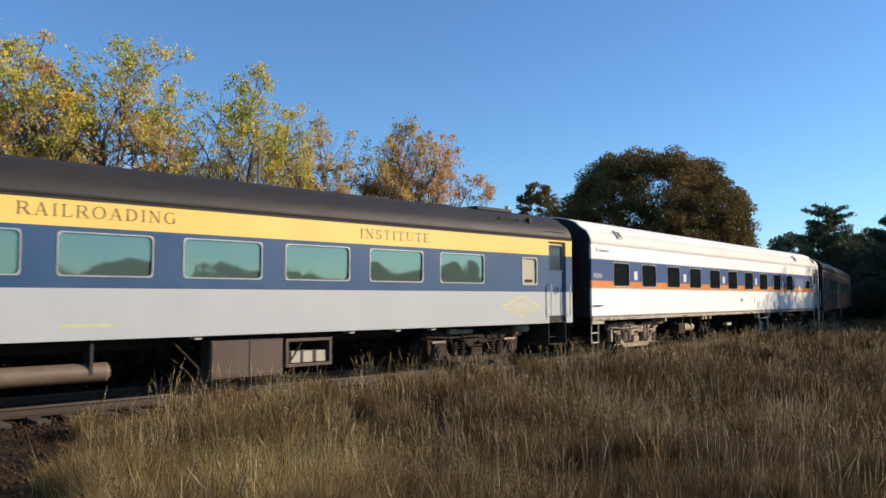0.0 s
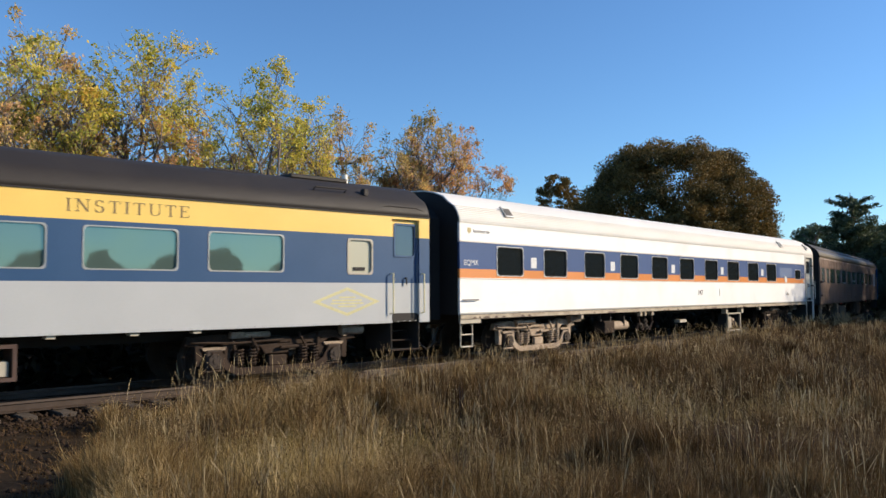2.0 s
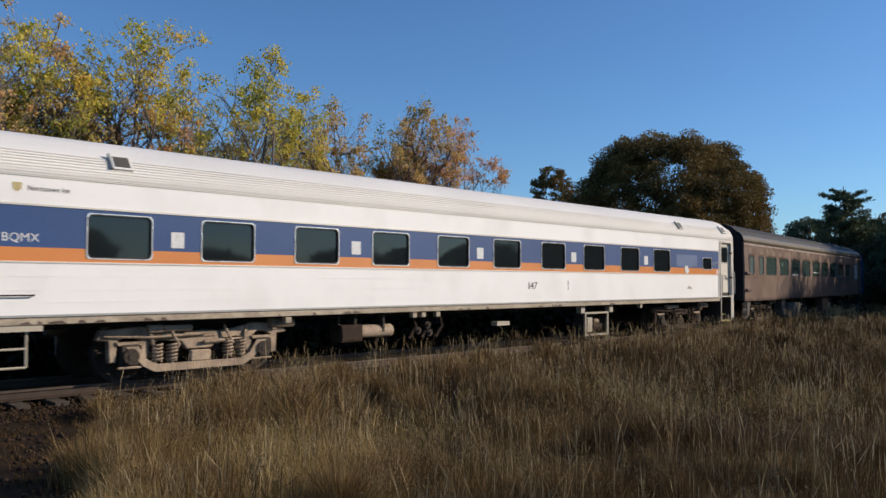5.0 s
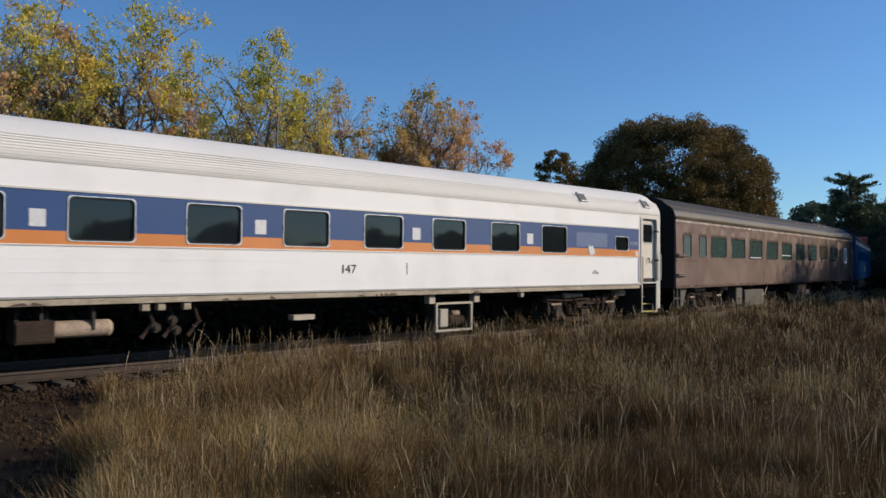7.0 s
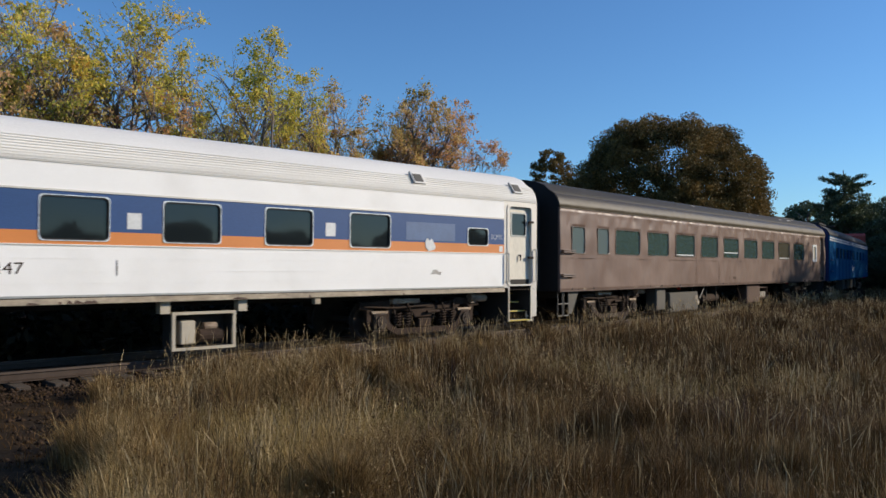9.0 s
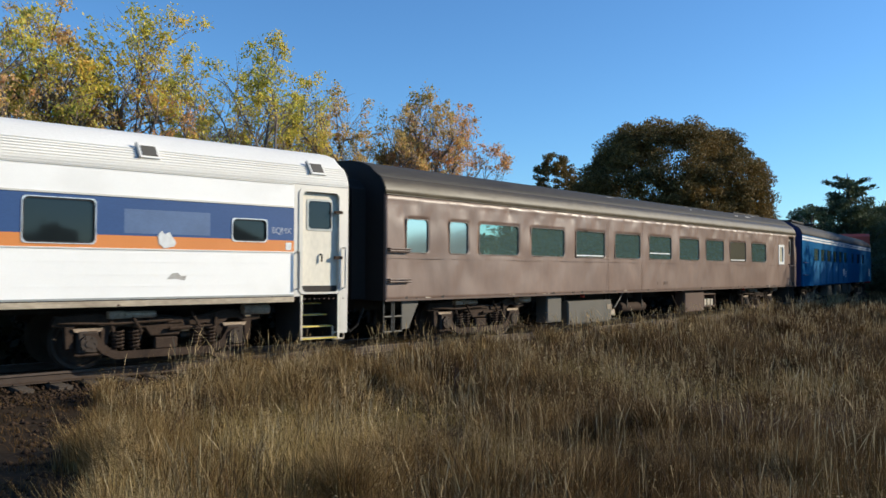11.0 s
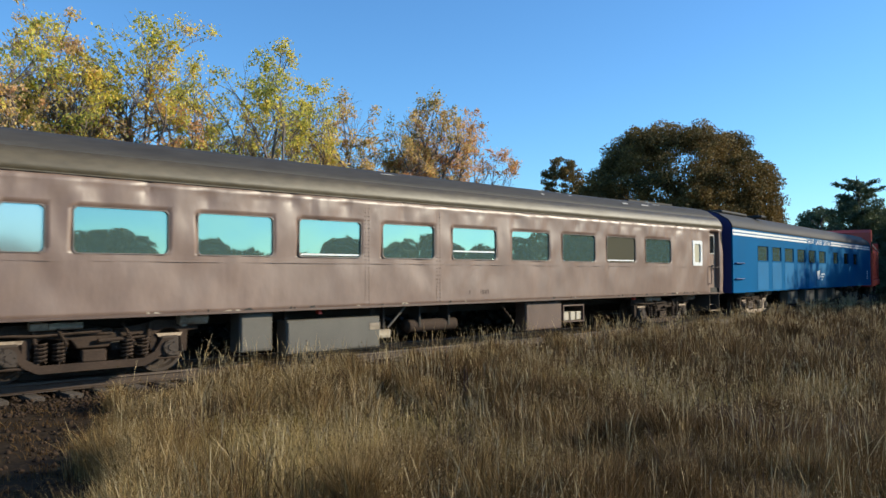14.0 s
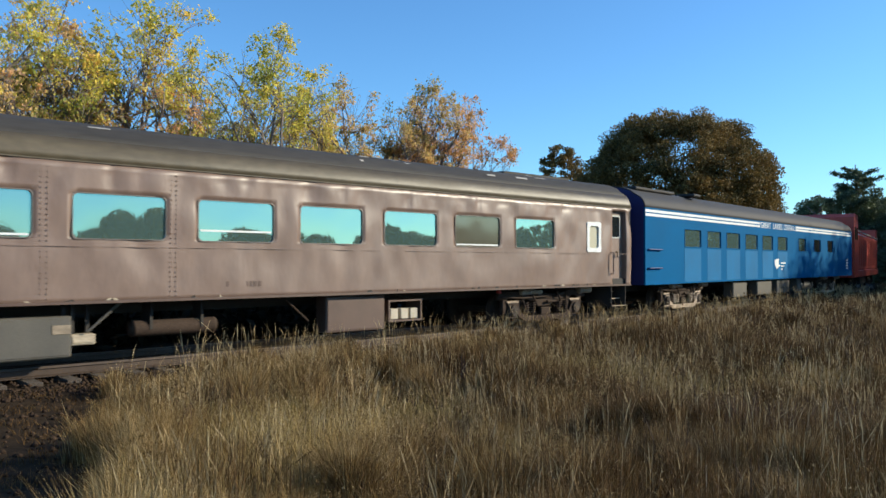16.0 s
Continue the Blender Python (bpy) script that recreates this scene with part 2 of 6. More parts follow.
def tube(bm, pts, r, n=8, r_end=None, cap=True):
    """A round bar through pts."""
    pts = [Vector(p) for p in pts]
    rings = []
    for i, p in enumerate(pts):
        d = (pts[min(i + 1, len(pts) - 1)] - pts[max(i - 1, 0)]).normalized()
        a = d.orthogonal().normalized() if abs(d.z) > 0.95 else d.cross(Vector((0, 0, 1))).normalized()
        b = d.cross(a)
        rad = r if r_end is None else r + (r_end - r) * i / max(len(pts) - 1, 1)
        rings.append([bm.verts.new(p + (a * math.cos(k * math.tau / n) + b * math.sin(k * math.tau / n)) * rad) for k in range(n)])
    for q, w in zip(rings, rings[1:]):
        for k in range(n):
            bm.faces.new((q[k], q[(k + 1) % n], w[(k + 1) % n], w[k]))
    if cap:
        bm.faces.new(rings[0][::-1])
        bm.faces.new(rings[-1])
    return bm


def slab(bm, outline, y0, y1):
    """A plate with an outline in x and z, from y0 to y1."""
    a = [bm.verts.new((x, y0, z)) for x, z in outline]
    b = [bm.verts.new((x, y1, z)) for x, z in outline]
    n = len(a)
    bm.faces.new(a)
    bm.faces.new(b[::-1])
    for i in range(n):
        bm.faces.new((a[i], b[i], b[(i + 1) % n], a[(i + 1) % n]))
    bmesh.ops.recalc_face_normals(bm, faces=bm.faces)
    return bm


def rounded(x0, x1, z0, z1, r, n=5):
    out = []
    for cx, cz, a0 in ((x1 - r, z1 - r, 0), (x0 + r, z1 - r, 90), (x0 + r, z0 + r, 180), (x1 - r, z0 + r, 270)):
        for k in range(n + 1):
            a = radians(a0 + 90 * k / n)
            out.append((cx + r * math.cos(a), cz + r * math.sin(a)))
    return out


def ring(outer, inner, y0, y1):
    """A frame between two outlines of equal length, from y0 (front) to y1."""
    bm = bmesh.new()
    loops = [[bm.verts.new((x, y, z)) for x, z in o] for o, y in ((outer, y1), (outer, y0), (inner, y0), (inner, y1))]
    n = len(outer)
    for a, b in zip(loops, loops[1:]):
        for i in range(n):
            bm.faces.new((a[i], b[i], b[(i + 1) % n], a[(i + 1) % n]))
    bmesh.ops.recalc_face_normals(bm, faces=bm.faces)
    return bm


def wall_panel(z0, z1, holes, y=-HALF_WIDTH, thick=0.06, x0=-HALF_LENGTH, x1=HALF_LENGTH, fine=0.0, dents=None):
    """A side panel between two heights, with rectangular openings cut through it."""
    cut = [h for h in holes if h[2] < z1 and h[3] > z0 and h[0] < x1 and h[1] > x0]
    xs = sorted({x0, x1, *[min(max(v, x0), x1) for h in cut for v in h[:2]]})
    zs = sorted({z0, z1, *[min(max(v, z0), z1) for h in cut for v in h[2:4]]})
    if fine:
        cells = lambda v: sorted({u for p, q in zip(v, v[1:]) for n in [max(int((q - p) / fine), 1)] for u in [p + (q - p) * k / n for k in range(n + 1)]})
        xs, zs = cells(xs), cells(zs)
    solid = lambda i, j: 0 <= i < len(xs) - 1 and 0 <= j < len(zs) - 1 and not any(
        h[0] < (xs[i] + xs[i + 1]) / 2 < h[1] and h[2] < (zs[j] + zs[j + 1]) / 2 < h[3] for h in cut)
    bm = bmesh.new()
    pt = {}

    def v(i, j, k):
        if (i, j, k) not in pt:
            pt[i, j, k] = bm.verts.new((xs[i], y + (thick if k else dents(xs[i], zs[j]) if dents else 0), zs[j]))
        return pt[i, j, k]
    for i in range(len(xs) - 1):
        for j in range(len(zs) - 1):
            if not solid(i, j):
                continue
            bm.faces.new((v(i, j, 0), v(i + 1, j, 0), v(i + 1, j + 1, 0), v(i, j + 1, 0)))
            bm.faces.new((v(i, j, 1), v(i, j + 1, 1), v(i + 1, j + 1, 1), v(i + 1, j, 1)))
            for di, dj, a, b in ((-1, 0, (i, j), (i, j + 1)), (1, 0, (i + 1, j), (i + 1, j + 1)), (0, -1, (i, j), (i + 1, j)), (0, 1, (i, j + 1), (i + 1, j + 1))):
                if not solid(i + di, j + dj):
                    bm.faces.new((v(*a, 0), v(*b, 0), v(*b, 1), v(*a, 1)))
    bmesh.ops.recalc_face_normals(bm, faces=bm.faces)
    for f in bm.faces:
        f.smooth = bool(dents) and abs(f.normal.y) > 0.8
    return bm


def words(name, text, x0, x1, z0, z1, material, parent, y=-HALF_WIDTH - 0.003, label=""):
    """Lettering stretched to a box on the near side of a car."""
    cu = bpy.data.curves.new(name, "FONT")
    cu.body, cu.extrude, cu.resolution_u = text, 0.002, 3
    tmp = bpy.data.objects.new(name, cu)
    scene.collection.objects.link(tmp)
    dg = bpy.context.evaluated_depsgraph_get()
    me = bpy.data.meshes.new_from_object(tmp.evaluated_get(dg))
    bpy.data.objects.remove(tmp)
    bpy.data.curves.remove(cu)
    co = np.array([w.co for w in me.vertices])
    lo, hi = co.min(0), co.max(0)
    for w in me.vertices:
        a, b = (w.co.x - lo[0]) / (hi[0] - lo[0]), (w.co.y - lo[1]) / (hi[1] - lo[1])
        w.co = (x0 + a * (x1 - x0), y - w.co.z, z0 + b * (z1 - z0))
    me.materials.clear()
    me.materials.append(material)
    ob = new(name, me)
    ob.parent = parent
    return tagged(ob, label) if label else ob


# strokes of each serif capital: (x0, z0, x1, z1, weight) in a unit box; arcs: ("arc", cx, cz, rx, rz, from, to, weight)
THICK, THIN = 0.15, 0.055
GLYPHS = {
    "I": (0.42, [(0.21, 0, 0.21, 1, THICK)], [(0.21, 0), (0.21, 1)]),
    "L": (0.74, [(0.2, 0, 0.2, 1, THICK), (0.2, 0.03, 0.7, 0.03, THIN), (0.69, 0.0, 0.69, 0.24, THIN)], [(0.2, 0), (0.2, 1)]),
    "T": (0.84, [(0.42, 0, 0.42, 1, THICK), (0.06, 0.97, 0.78, 0.97, THIN), (0.07, 0.76, 0.07, 0.98, THIN), (0.77, 0.76, 0.77, 0.98, THIN)], [(0.42, 0)]),
    "E": (0.76, [(0.2, 0, 0.2, 1, THICK), (0.2, 0.03, 0.7, 0.03, THIN), (0.2, 0.97, 0.68, 0.97, THIN), (0.2, 0.52, 0.52, 0.52, THIN), (0.69, 0, 0.69, 0.22, THIN), (0.67, 0.78, 0.67, 1, THIN), (0.52, 0.42, 0.52, 0.62, THIN)], [(0.2, 0), (0.2, 1)]),
    "A": (0.94, [(0.14, 0, 0.46, 1, THIN), (0.46, 1, 0.80, 0, THICK), (0.25, 0.34, 0.68, 0.34, THIN)], [(0.14, 0), (0.80, 0)]),
    "N": (0.96, [(0.17, 0, 0.17, 1, THIN), (0.17, 1, 0.79, 0.02, THICK), (0.79, 0, 0.79, 1, THIN)], [(0.17, 0), (0.14, 1), (0.79, 1)]),
    "U": (0.94, [(0.2, 0.3, 0.2, 1, THICK), (0.76, 0.3, 0.76, 1, THIN), ("arc", 0.48, 0.32, 0.28, 0.30, 180, 360, 0.08)], [(0.2, 1), (0.76, 1)]),
    "R": (0.92, [(0.2, 0, 0.2, 1, THICK), (0.2, 0.97, 0.5, 0.97, THIN), (0.2, 0.5, 0.5, 0.5, THIN), ("arc", 0.48, 0.735, 0.22, 0.235, 90, -90, 0.11), (0.48, 0.5, 0.82, 0.02, THICK)], [(0.2, 0), (0.2, 1), (0.84, 0)]),
    "D": (0.94, [(0.2, 0, 0.2, 1, THICK), (0.2, 0.97, 0.42, 0.97, THIN), (0.2, 0.03, 0.42, 0.03, THIN), ("arc", 0.40, 0.5, 0.42, 0.47, 90, -90, 0.12)], [(0.16, 0), (0.16, 1)]),
    "O": (1.0, [("arc", 0.5, 0.5, 0.39, 0.48, 0, 360, 0.11)], []),
    "G": (0.98, [("arc", 0.5, 0.5, 0.39, 0.48, 45, 320, 0.11), (0.78, 0.06, 0.78, 0.42, THICK)], [(0.78, 0.42)]),
    "S": (0.72, [("arc", 0.36, 0.74, 0.22, 0.23, 30, 270, 0.09), ("arc", 0.36, 0.26, 0.24, 0.25, 90, -150, 0.10), (0.57, 0.76, 0.57, 0.98, THIN), (0.12, 0.02, 0.12, 0.26, THIN)], []),
}


def serif_words(name, text, x0, x1, z0, z1, material, parent, y=-HALF_WIDTH - 0.003, label=""):
    """Painted serif capitals between two places on the near side of a car, built of strokes."""
    total = sum(GLYPHS[ch][0] + 0.16 for ch in text) - 0.16
    kx, kz = (x1 - x0) / total, z1 - z0
    root = None
    at_x = x0
    for ch in text:
        wide, strokes, feet = GLYPHS[ch]
        bm = bmesh.new()

        def bar(ax, az, bx, bz, w, d):
            dx, dz = (bx - ax) * kx, (bz - az) * kz
            ln = math.hypot(dx, dz)
            nx, nz = -dz / ln * w * kz / 2, dx / ln * w * kz / 2
            px, pz, qx, qz = at_x + ax * kx, z0 + az * kz, at_x + bx * kx, z0 + bz * kz
            f = bm.faces.new([bm.verts.new((u, y - d, v)) for u, v in ((px - nx, pz - nz), (qx - nx, qz - nz), (qx + nx, qz + nz), (px + nx, pz + nz))])
        for i, st in enumerate(strokes):
            if st[0] == "arc":
                _, cx, cz, rx, rz, a0, a1, w = st
                n = max(int(abs(a1 - a0) / 15), 4)
                pts = [(cx + rx * math.cos(radians(a0 + (a1 - a0) * k / n)), cz + rz * math.sin(radians(a0 + (a1 - a0) * k / n)), a0 + (a1 - a0) * k / n) for k in range(n + 1)]
                rows = []
                for px, pz, a in pts:
                    ww = w * (0.45 + 0.75 * abs(math.cos(radians(a)))) / 2
                    rows.append([bm.verts.new((at_x + (px + g * ww * math.cos(radians(a))) * kx, y - 0.0004 * i, z0 + (pz + g * ww * math.sin(radians(a))) * kz)) for g in (-1, 1)])
                for p, q in zip(rows, rows[1:]):
                    bm.faces.new((p[0], q[0], q[1], p[1]))
            else:
                bar(*st, 0.0004 * i)
        for i, (fx, fz) in enumerate(feet):
            bar(fx - 0.15, fz + (0.02 if fz < 0.5 else -0.02), fx + 0.15, fz + (0.02 if fz < 0.5 else -0.02), 0.045, 0.003 + 0.0003 * i)
        bmesh.ops.recalc_face_normals(bm, faces=bm.faces)
        bmesh.ops.solidify(bm, geom=bm.faces[:], thickness=0.0003)
        part(name, bm, material, parent, label)
        at_x += (wide + 0.16) * kx


# ---- rolling stock ----
ROOF_LINE = ((1.52, 0.0), (1.505, 0.10), (1.45, 0.22), (1.36, 0.33), (1.16, 0.44), (1.02, 0.55), (0.75, 0.64), (0.42, 0.70), (0.0, 0.72))


def roof_mesh(eave, x0=-HALF_LENGTH, x1=HALF_LENGTH, first=0, last=8, drop=0.0, thick=0.03, steps=1, rise=1.0):
    """A bowed roof skin over the eaves, from one place in its profile to another, on both sides."""
    prof = [(-y, eave + z * rise - drop) for y, z in ROOF_LINE[first:last + 1]]
    prof += [(y, eave + z * rise - drop) for y, z in reversed(ROOF_LINE[first:last + 1])][(1 if last == 8 else 0):]
    bm = bmesh.new()
    halves = [prof] if last == 8 else [prof[:last - first + 1], prof[last - first + 1:]]
    for pr in halves:
        xs = [x0, x0 + 0.03] + [x0 + (x1 - x0) * k / steps for k in range(1, steps)] + [x1 - 0.03, x1]
        cols = [[bm.verts.new((x, y, z)) for y, z in pr] for x in xs]
        for a, b in zip(cols, cols[1:]):
            for i in range(len(pr) - 1):
                bm.faces.new((a[i], b[i], b[i + 1], a[i + 1]))
    bmesh.ops.recalc_face_normals(bm, faces=bm.faces)
    bmesh.ops.solidify(bm, geom=bm.faces[:], thickness=thick)
    return bm


def end_profile(eave, bottom, k=1.0, rise=1.0):
    pr = [(-y * k, eave + z * k * rise) for y, z in ROOF_LINE]
    return [(-HALF_WIDTH * k, bottom)] + pr + [(-y, z) for y, z in reversed(pr[:-1])] + [(HALF_WIDTH * k, bottom)]


def end_wall(eave, bottom, x0, x1, k=0.985, rise=1.0):
    bm = bmesh.new()
    o = end_profile(eave, bottom, k, rise)
    a = [bm.verts.new((x0, y, z)) for y, z in o]
    b = [bm.verts.new((x1, y, z)) for y, z in o]
    bm.faces.new(a)
    bm.faces.new(b[::-1])
    for i in range(len(a)):
        bm.faces.new((a[i], b[i], b[(i + 1) % len(a)], a[(i + 1) % len(a)]))
    bmesh.ops.recalc_face_normals(bm, faces=bm.faces)
    return bm


def add_window(car, x0, x1, z0, z1, pane, frame_m, depth=0.03, rim=0.022, proud=0.012, radius=0.09, name="window", label="", gasket=0.0):
    y = -HALF_WIDTH
    w = part(name, ring(rounded(x0 - rim, x1 + rim, z0 - rim, z1 + rim, radius * 0.75), rounded(x0 + rim * 0.6, x1 - rim * 0.6, z0 + rim * 0.6, z1 - rim * 0.6, radius), y - proud, y + depth), frame_m, car, label)
    bm = bmesh.new()
    slab(bm, rounded(x0 - 0.01, x1 + 0.01, z0 - 0.01, z1 + 0.01, 0.03, 2), y + depth, y + depth + 0.012)
    part("pane", bm, pane, w)
    if gasket:
        part("gasket", ring(rounded(x0 + rim * 0.5, x1 - rim * 0.5, z0 + rim * 0.5, z1 - rim * 0.5, radius), rounded(x0 + rim * 0.5 + gasket, x1 - rim * 0.5 - gasket, z0 + rim * 0.5 + gasket, z1 - rim * 0.5 - gasket, radius * 0.8), y + 0.002, y + depth - 0.002), M["black"], w)
    return w


def shell(car, eave, bottom, roof_m, end_m, dark_end=True, rise=1.0):
    """Far side, floor, ends, gangway bellows: what closes a car."""
    part("far_side", box(-HALF_LENGTH, HALF_LENGTH, HALF_WIDTH - 0.06, HALF_WIDTH, bottom, eave), end_m, car)
    part("floor_pan", box(-HALF_LENGTH + 0.02, HALF_LENGTH - 0.02, -HALF_WIDTH + 0.07, HALF_WIDTH - 0.07, bottom + 0.02, bottom + 0.2), M["dark"], car)
    part("partition", box(-HALF_LENGTH + 0.3, HALF_LENGTH - 0.3, -0.1, -0.05, bottom + 0.2, eave + 0.4), M["interior"], car)
    part("end_wall", end_wall(eave - 0.01, bottom, -HALF_LENGTH + 0.012, -HALF_LENGTH + 0.06, rise=rise), M["black"] if dark_end else end_m, car)
    part("end_wall", end_wall(eave - 0.01, bottom, HALF_LENGTH - 0.06, HALF_LENGTH - 0.012, rise=rise), M["black"], car)
    for s in (-1, 1):
        bm = bmesh.new()
        loops = []
        for k in range(12):
            g = 0.05 if k % 2 else 0.0
            x = s * (HALF_LENGTH - 0.02 + 0.034 * k)
            loops.append([bm.verts.new((x, y, z)) for y, z in ((-0.9 + g, 1.05), (-0.9 + g, 3.4), (-0.7 + g, 3.62 - g), (0.7 - g, 3.62 - g), (0.9 - g, 3.4), (0.9 - g, 1.05))])
        for p, q in zip(loops, loops[1:]):
            for i in range(6):
                bm.faces.new((p[i], q[i], q[(i + 1) % 6], p[(i + 1) % 6]))
        bm.faces.new(loops[-1])
        bmesh.ops.recalc_face_normals(bm, faces=bm.faces)
        part("gangway_bellows", bm, M["black"], car, "black folded rubber gangway")
        bm = tube(bmesh.new(), [(s * (HALF_LENGTH - 0.3), 0, 0.86), (s * (HALF_LENGTH + 0.38), 0, 0.86)], 0.11, 8)
        block(bm, *sorted((s * (HALF_LENGTH + 0.18), s * (HALF_LENGTH + 0.38))), -0.17, 0.17, 0.70, 1.02, 0.03)
        part("coupler", bm, M["bogie"], car)
        bm = tube(bmesh.new(), [(s * (HALF_LENGTH - 0.1), -0.75, 0.85), (s * (HALF_LENGTH + 0.1), -0.78, 0.5), (s * (HALF_LENGTH + 0.25), -0.7, 0.36), (s * (HALF_LENGTH + 0.36), -0.55, 0.52)], 0.028, 6)
        part("brake_hose", bm, M["dark"], car)
    part("centre_sill", box(-HALF_LENGTH + 0.2, HALF_LENGTH - 0.2, -0.35, 0.35, bottom - 0.25, bottom + 0.01), M["dark"], car)


def make_wheelset():
    """Two wheels on an axle along y, with rims and hubs."""
    bm = bmesh.new()
    tube(bm, [(0, -1.0, 0), (0, 1.0, 0)], 0.08, 10)
    for s in (-1, 1):
        prof = [(0.79, 0.10), (0.80, 0.16), (0.75, 0.20), (0.73, 0.36), (0.79, 0.40), (0.79, 0.455), (0.69, 0.465), (0.675, 0.485), (0.66, 0.40), (0.69, 0.20), (0.66, 0.16), (0.66, 0.10)]
        n = 28
        rings = [[bm.verts.new((r * math.cos(k * math.tau / n), s * y, r * math.sin(k * math.tau / n))) for k in range(n)] for y, r in prof]
        for a, b in zip(rings, rings[1:]):
            for k in range(n):
                bm.faces.new((a[k], a[(k + 1) % n], b[(k + 1) % n], b[k]))
        for k in range(4):   # holes' bosses, that let the turning show
            a = k * math.tau / 4
            tube(bm, [(0.29 * math.cos(a), s * 0.74, 0.29 * math.sin(a)), (0.29 * math.cos(a), s * 0.775, 0.29 * math.sin(a))], 0.035, 6)
    bmesh.ops.recalc_face_normals(bm, faces=bm.faces)
    me = bpy.data.meshes.new("wheelset")
    bm.to_mesh(me)
    bm.free()
    me.materials.append(M["wheel"])
    return me


WHEEL_MESH = make_wheelset()
WHEELSETS = []


def arc(cx, cz, r, a0, a1, n=6):
    return [(cx + r * math.cos(radians(a0 + (a1 - a0) * k / n)), cz + r * math.sin(radians(a0 + (a1 - a0) * k / n))) for k in range(n + 1)]


def add_bogie(car, x, frame_m, bar_m, steer=True):
    """A two-axle bogie with cast side frames, axle boxes, coil springs and drop equalisers."""
    g = new("bogie")
    g.parent = car
    g.location = (x, 0, 0)
    for s in (-1, 1):
        y0, y1 = sorted((s * 1.0, s * 1.13))
        top = [(-1.86, 0.74), (-1.80, 0.90), (-1.1, 0.95), (-0.75, 0.86), (-0.3, 0.80), (0.3, 0.80), (0.75, 0.86), (1.1, 0.95), (1.80, 0.90), (1.86, 0.74)]
        low = [(1.66, 0.72), (1.64, 0.36), (1.52, 0.36), (1.50, 0.70), (1.40, 0.77), (1.20, 0.77), (1.10, 0.70), (1.08, 0.40), (0.97, 0.40), (0.93, 0.64), (0.75, 0.70), (0.35, 0.66), (0.25, 0.52), (-0.25, 0.52), (-0.35, 0.66), (-0.75, 0.70),
               (-0.93, 0.64), (-0.97, 0.40), (-1.08, 0.40), (-1.10, 0.70), (-1.20, 0.77), (-1.40, 0.77), (-1.50, 0.70), (-1.52, 0.36), (-1.64, 0.36), (-1.66, 0.72)]
        bm = slab(bmesh.new(), top + low, y0, y1)
        bmesh.ops.bevel(bm, geom=[e for e in bm.edges if abs(e.verts[0].co.y - e.verts[1].co.y) < 1e-4], offset=0.018, segments=1, affect="EDGES")
        part("side_frame", bm, frame_m, g)
        bar = [(-1.38, 0.62), (-1.16, 0.62), (-1.02, 0.40), (-0.82, 0.30), (0.82, 0.30), (1.02, 0.40), (1.16, 0.62), (1.38, 0.62), (1.28, 0.50), (1.08, 0.28), (0.86, 0.17), (-0.86, 0.17), (-1.08, 0.28), (-1.28, 0.50)]
        part("equaliser_bar", slab(bmesh.new(), bar, s * 1.15, s * 1.20), bar_m, g, "pale dusty drop equaliser bar")
        for ax in (-1.3, 1.3):
            bm = box(ax - 0.165, ax + 0.165, *sorted((s * 1.02, s * 1.19)), 0.29, 0.66, 0.025)
            tube(bm, [(ax, s * 1.18, 0.457), (ax, s * 1.245, 0.457)], 0.135, 16)
            tube(bm, [(ax, s * 1.24, 0.457), (ax, s * 1.262, 0.457)], 0.06, 12)
            for k in range(6):
                a = k * math.tau / 6
                tube(bm, [(ax + 0.1 * math.cos(a), s * 1.24, 0.457 + 0.1 * math.sin(a)), (ax + 0.1 * math.cos(a), s * 1.258, 0.457 + 0.1 * math.sin(a))], 0.016, 5)
            part("axle_box", bm, M["wheel"], g, "dark greasy axle box with a round cover")
        for sx in (-0.82, -0.55, 0.55, 0.82):
            bm = bmesh.new()
            tube(bm, [(sx + 0.085 * math.cos(q), s * 1.17 + 0.085 * math.sin(q), 0.34 + 0.30 * q / (5 * math.tau)) for q in [k * math.tau / 9 for k in range(46)]], 0.019, 5)
            part("coil_spring", bm, bar_m, g)
        bm = box(-0.32, 0.32, *sorted((s * 0.9, s * 1.16)), 0.72, 0.84, 0.02)
        block(bm, -0.2, 0.2, *sorted((s * 1.1, s * 1.2)), 0.30, 0.5, 0.02)
        part("bolster_end", bm, frame_m, g)
        bm = tube(bmesh.new(), [(0.05, s * 1.2, 0.64), (0.5, s * 1.16, 0.65)], 0.035, 8)
        tube(bm, [(0.4, s * 1.16, 0.65), (0.98, s * 1.16, 0.67)], 0.02, 8)
        part("damper", bm, frame_m, g)
        bm = tube(bmesh.new(), [(1.45, s * 1.18, 0.93), (1.98, s * 1.18, 0.92)], 0.095, 12)
        block(bm, 1.5, 1.6, *sorted((s * 1.05, s * 1.2)), 0.80, 0.93)
        part("brake_cylinder", bm, M["bogie_pale"], g)
        bm = tube(bmesh.new(), [(-1.75, s * 1.16, 0.80), (-0.9, s * 1.21, 0.76), (0.1, s * 1.2, 0.79)], 0.022, 6)
        tube(bm, [(0.45, s * 1.21, 0.92), (0.62, s * 1.24, 0.60), (0.52, s * 1.16, 0.28)], 0.03, 6)
        tube(bm, [(-0.62, s * 1.21, 0.92), (-0.45, s * 1.24, 0.62), (-0.56, s * 1.16, 0.26)], 0.03, 6)
        part("brake_rigging", bm, frame_m, g)
        bm = box(-1.0, -0.72, *sorted((s * 1.1, s * 1.24)), 0.84, 0.97, 0.02)
        tube(bm, [(-0.72, s * 1.19, 0.9), (-0.2, s * 1.19, 0.9)], 0.06, 9)
        part("slack_adjuster", bm, M["bogie_pale"], g)
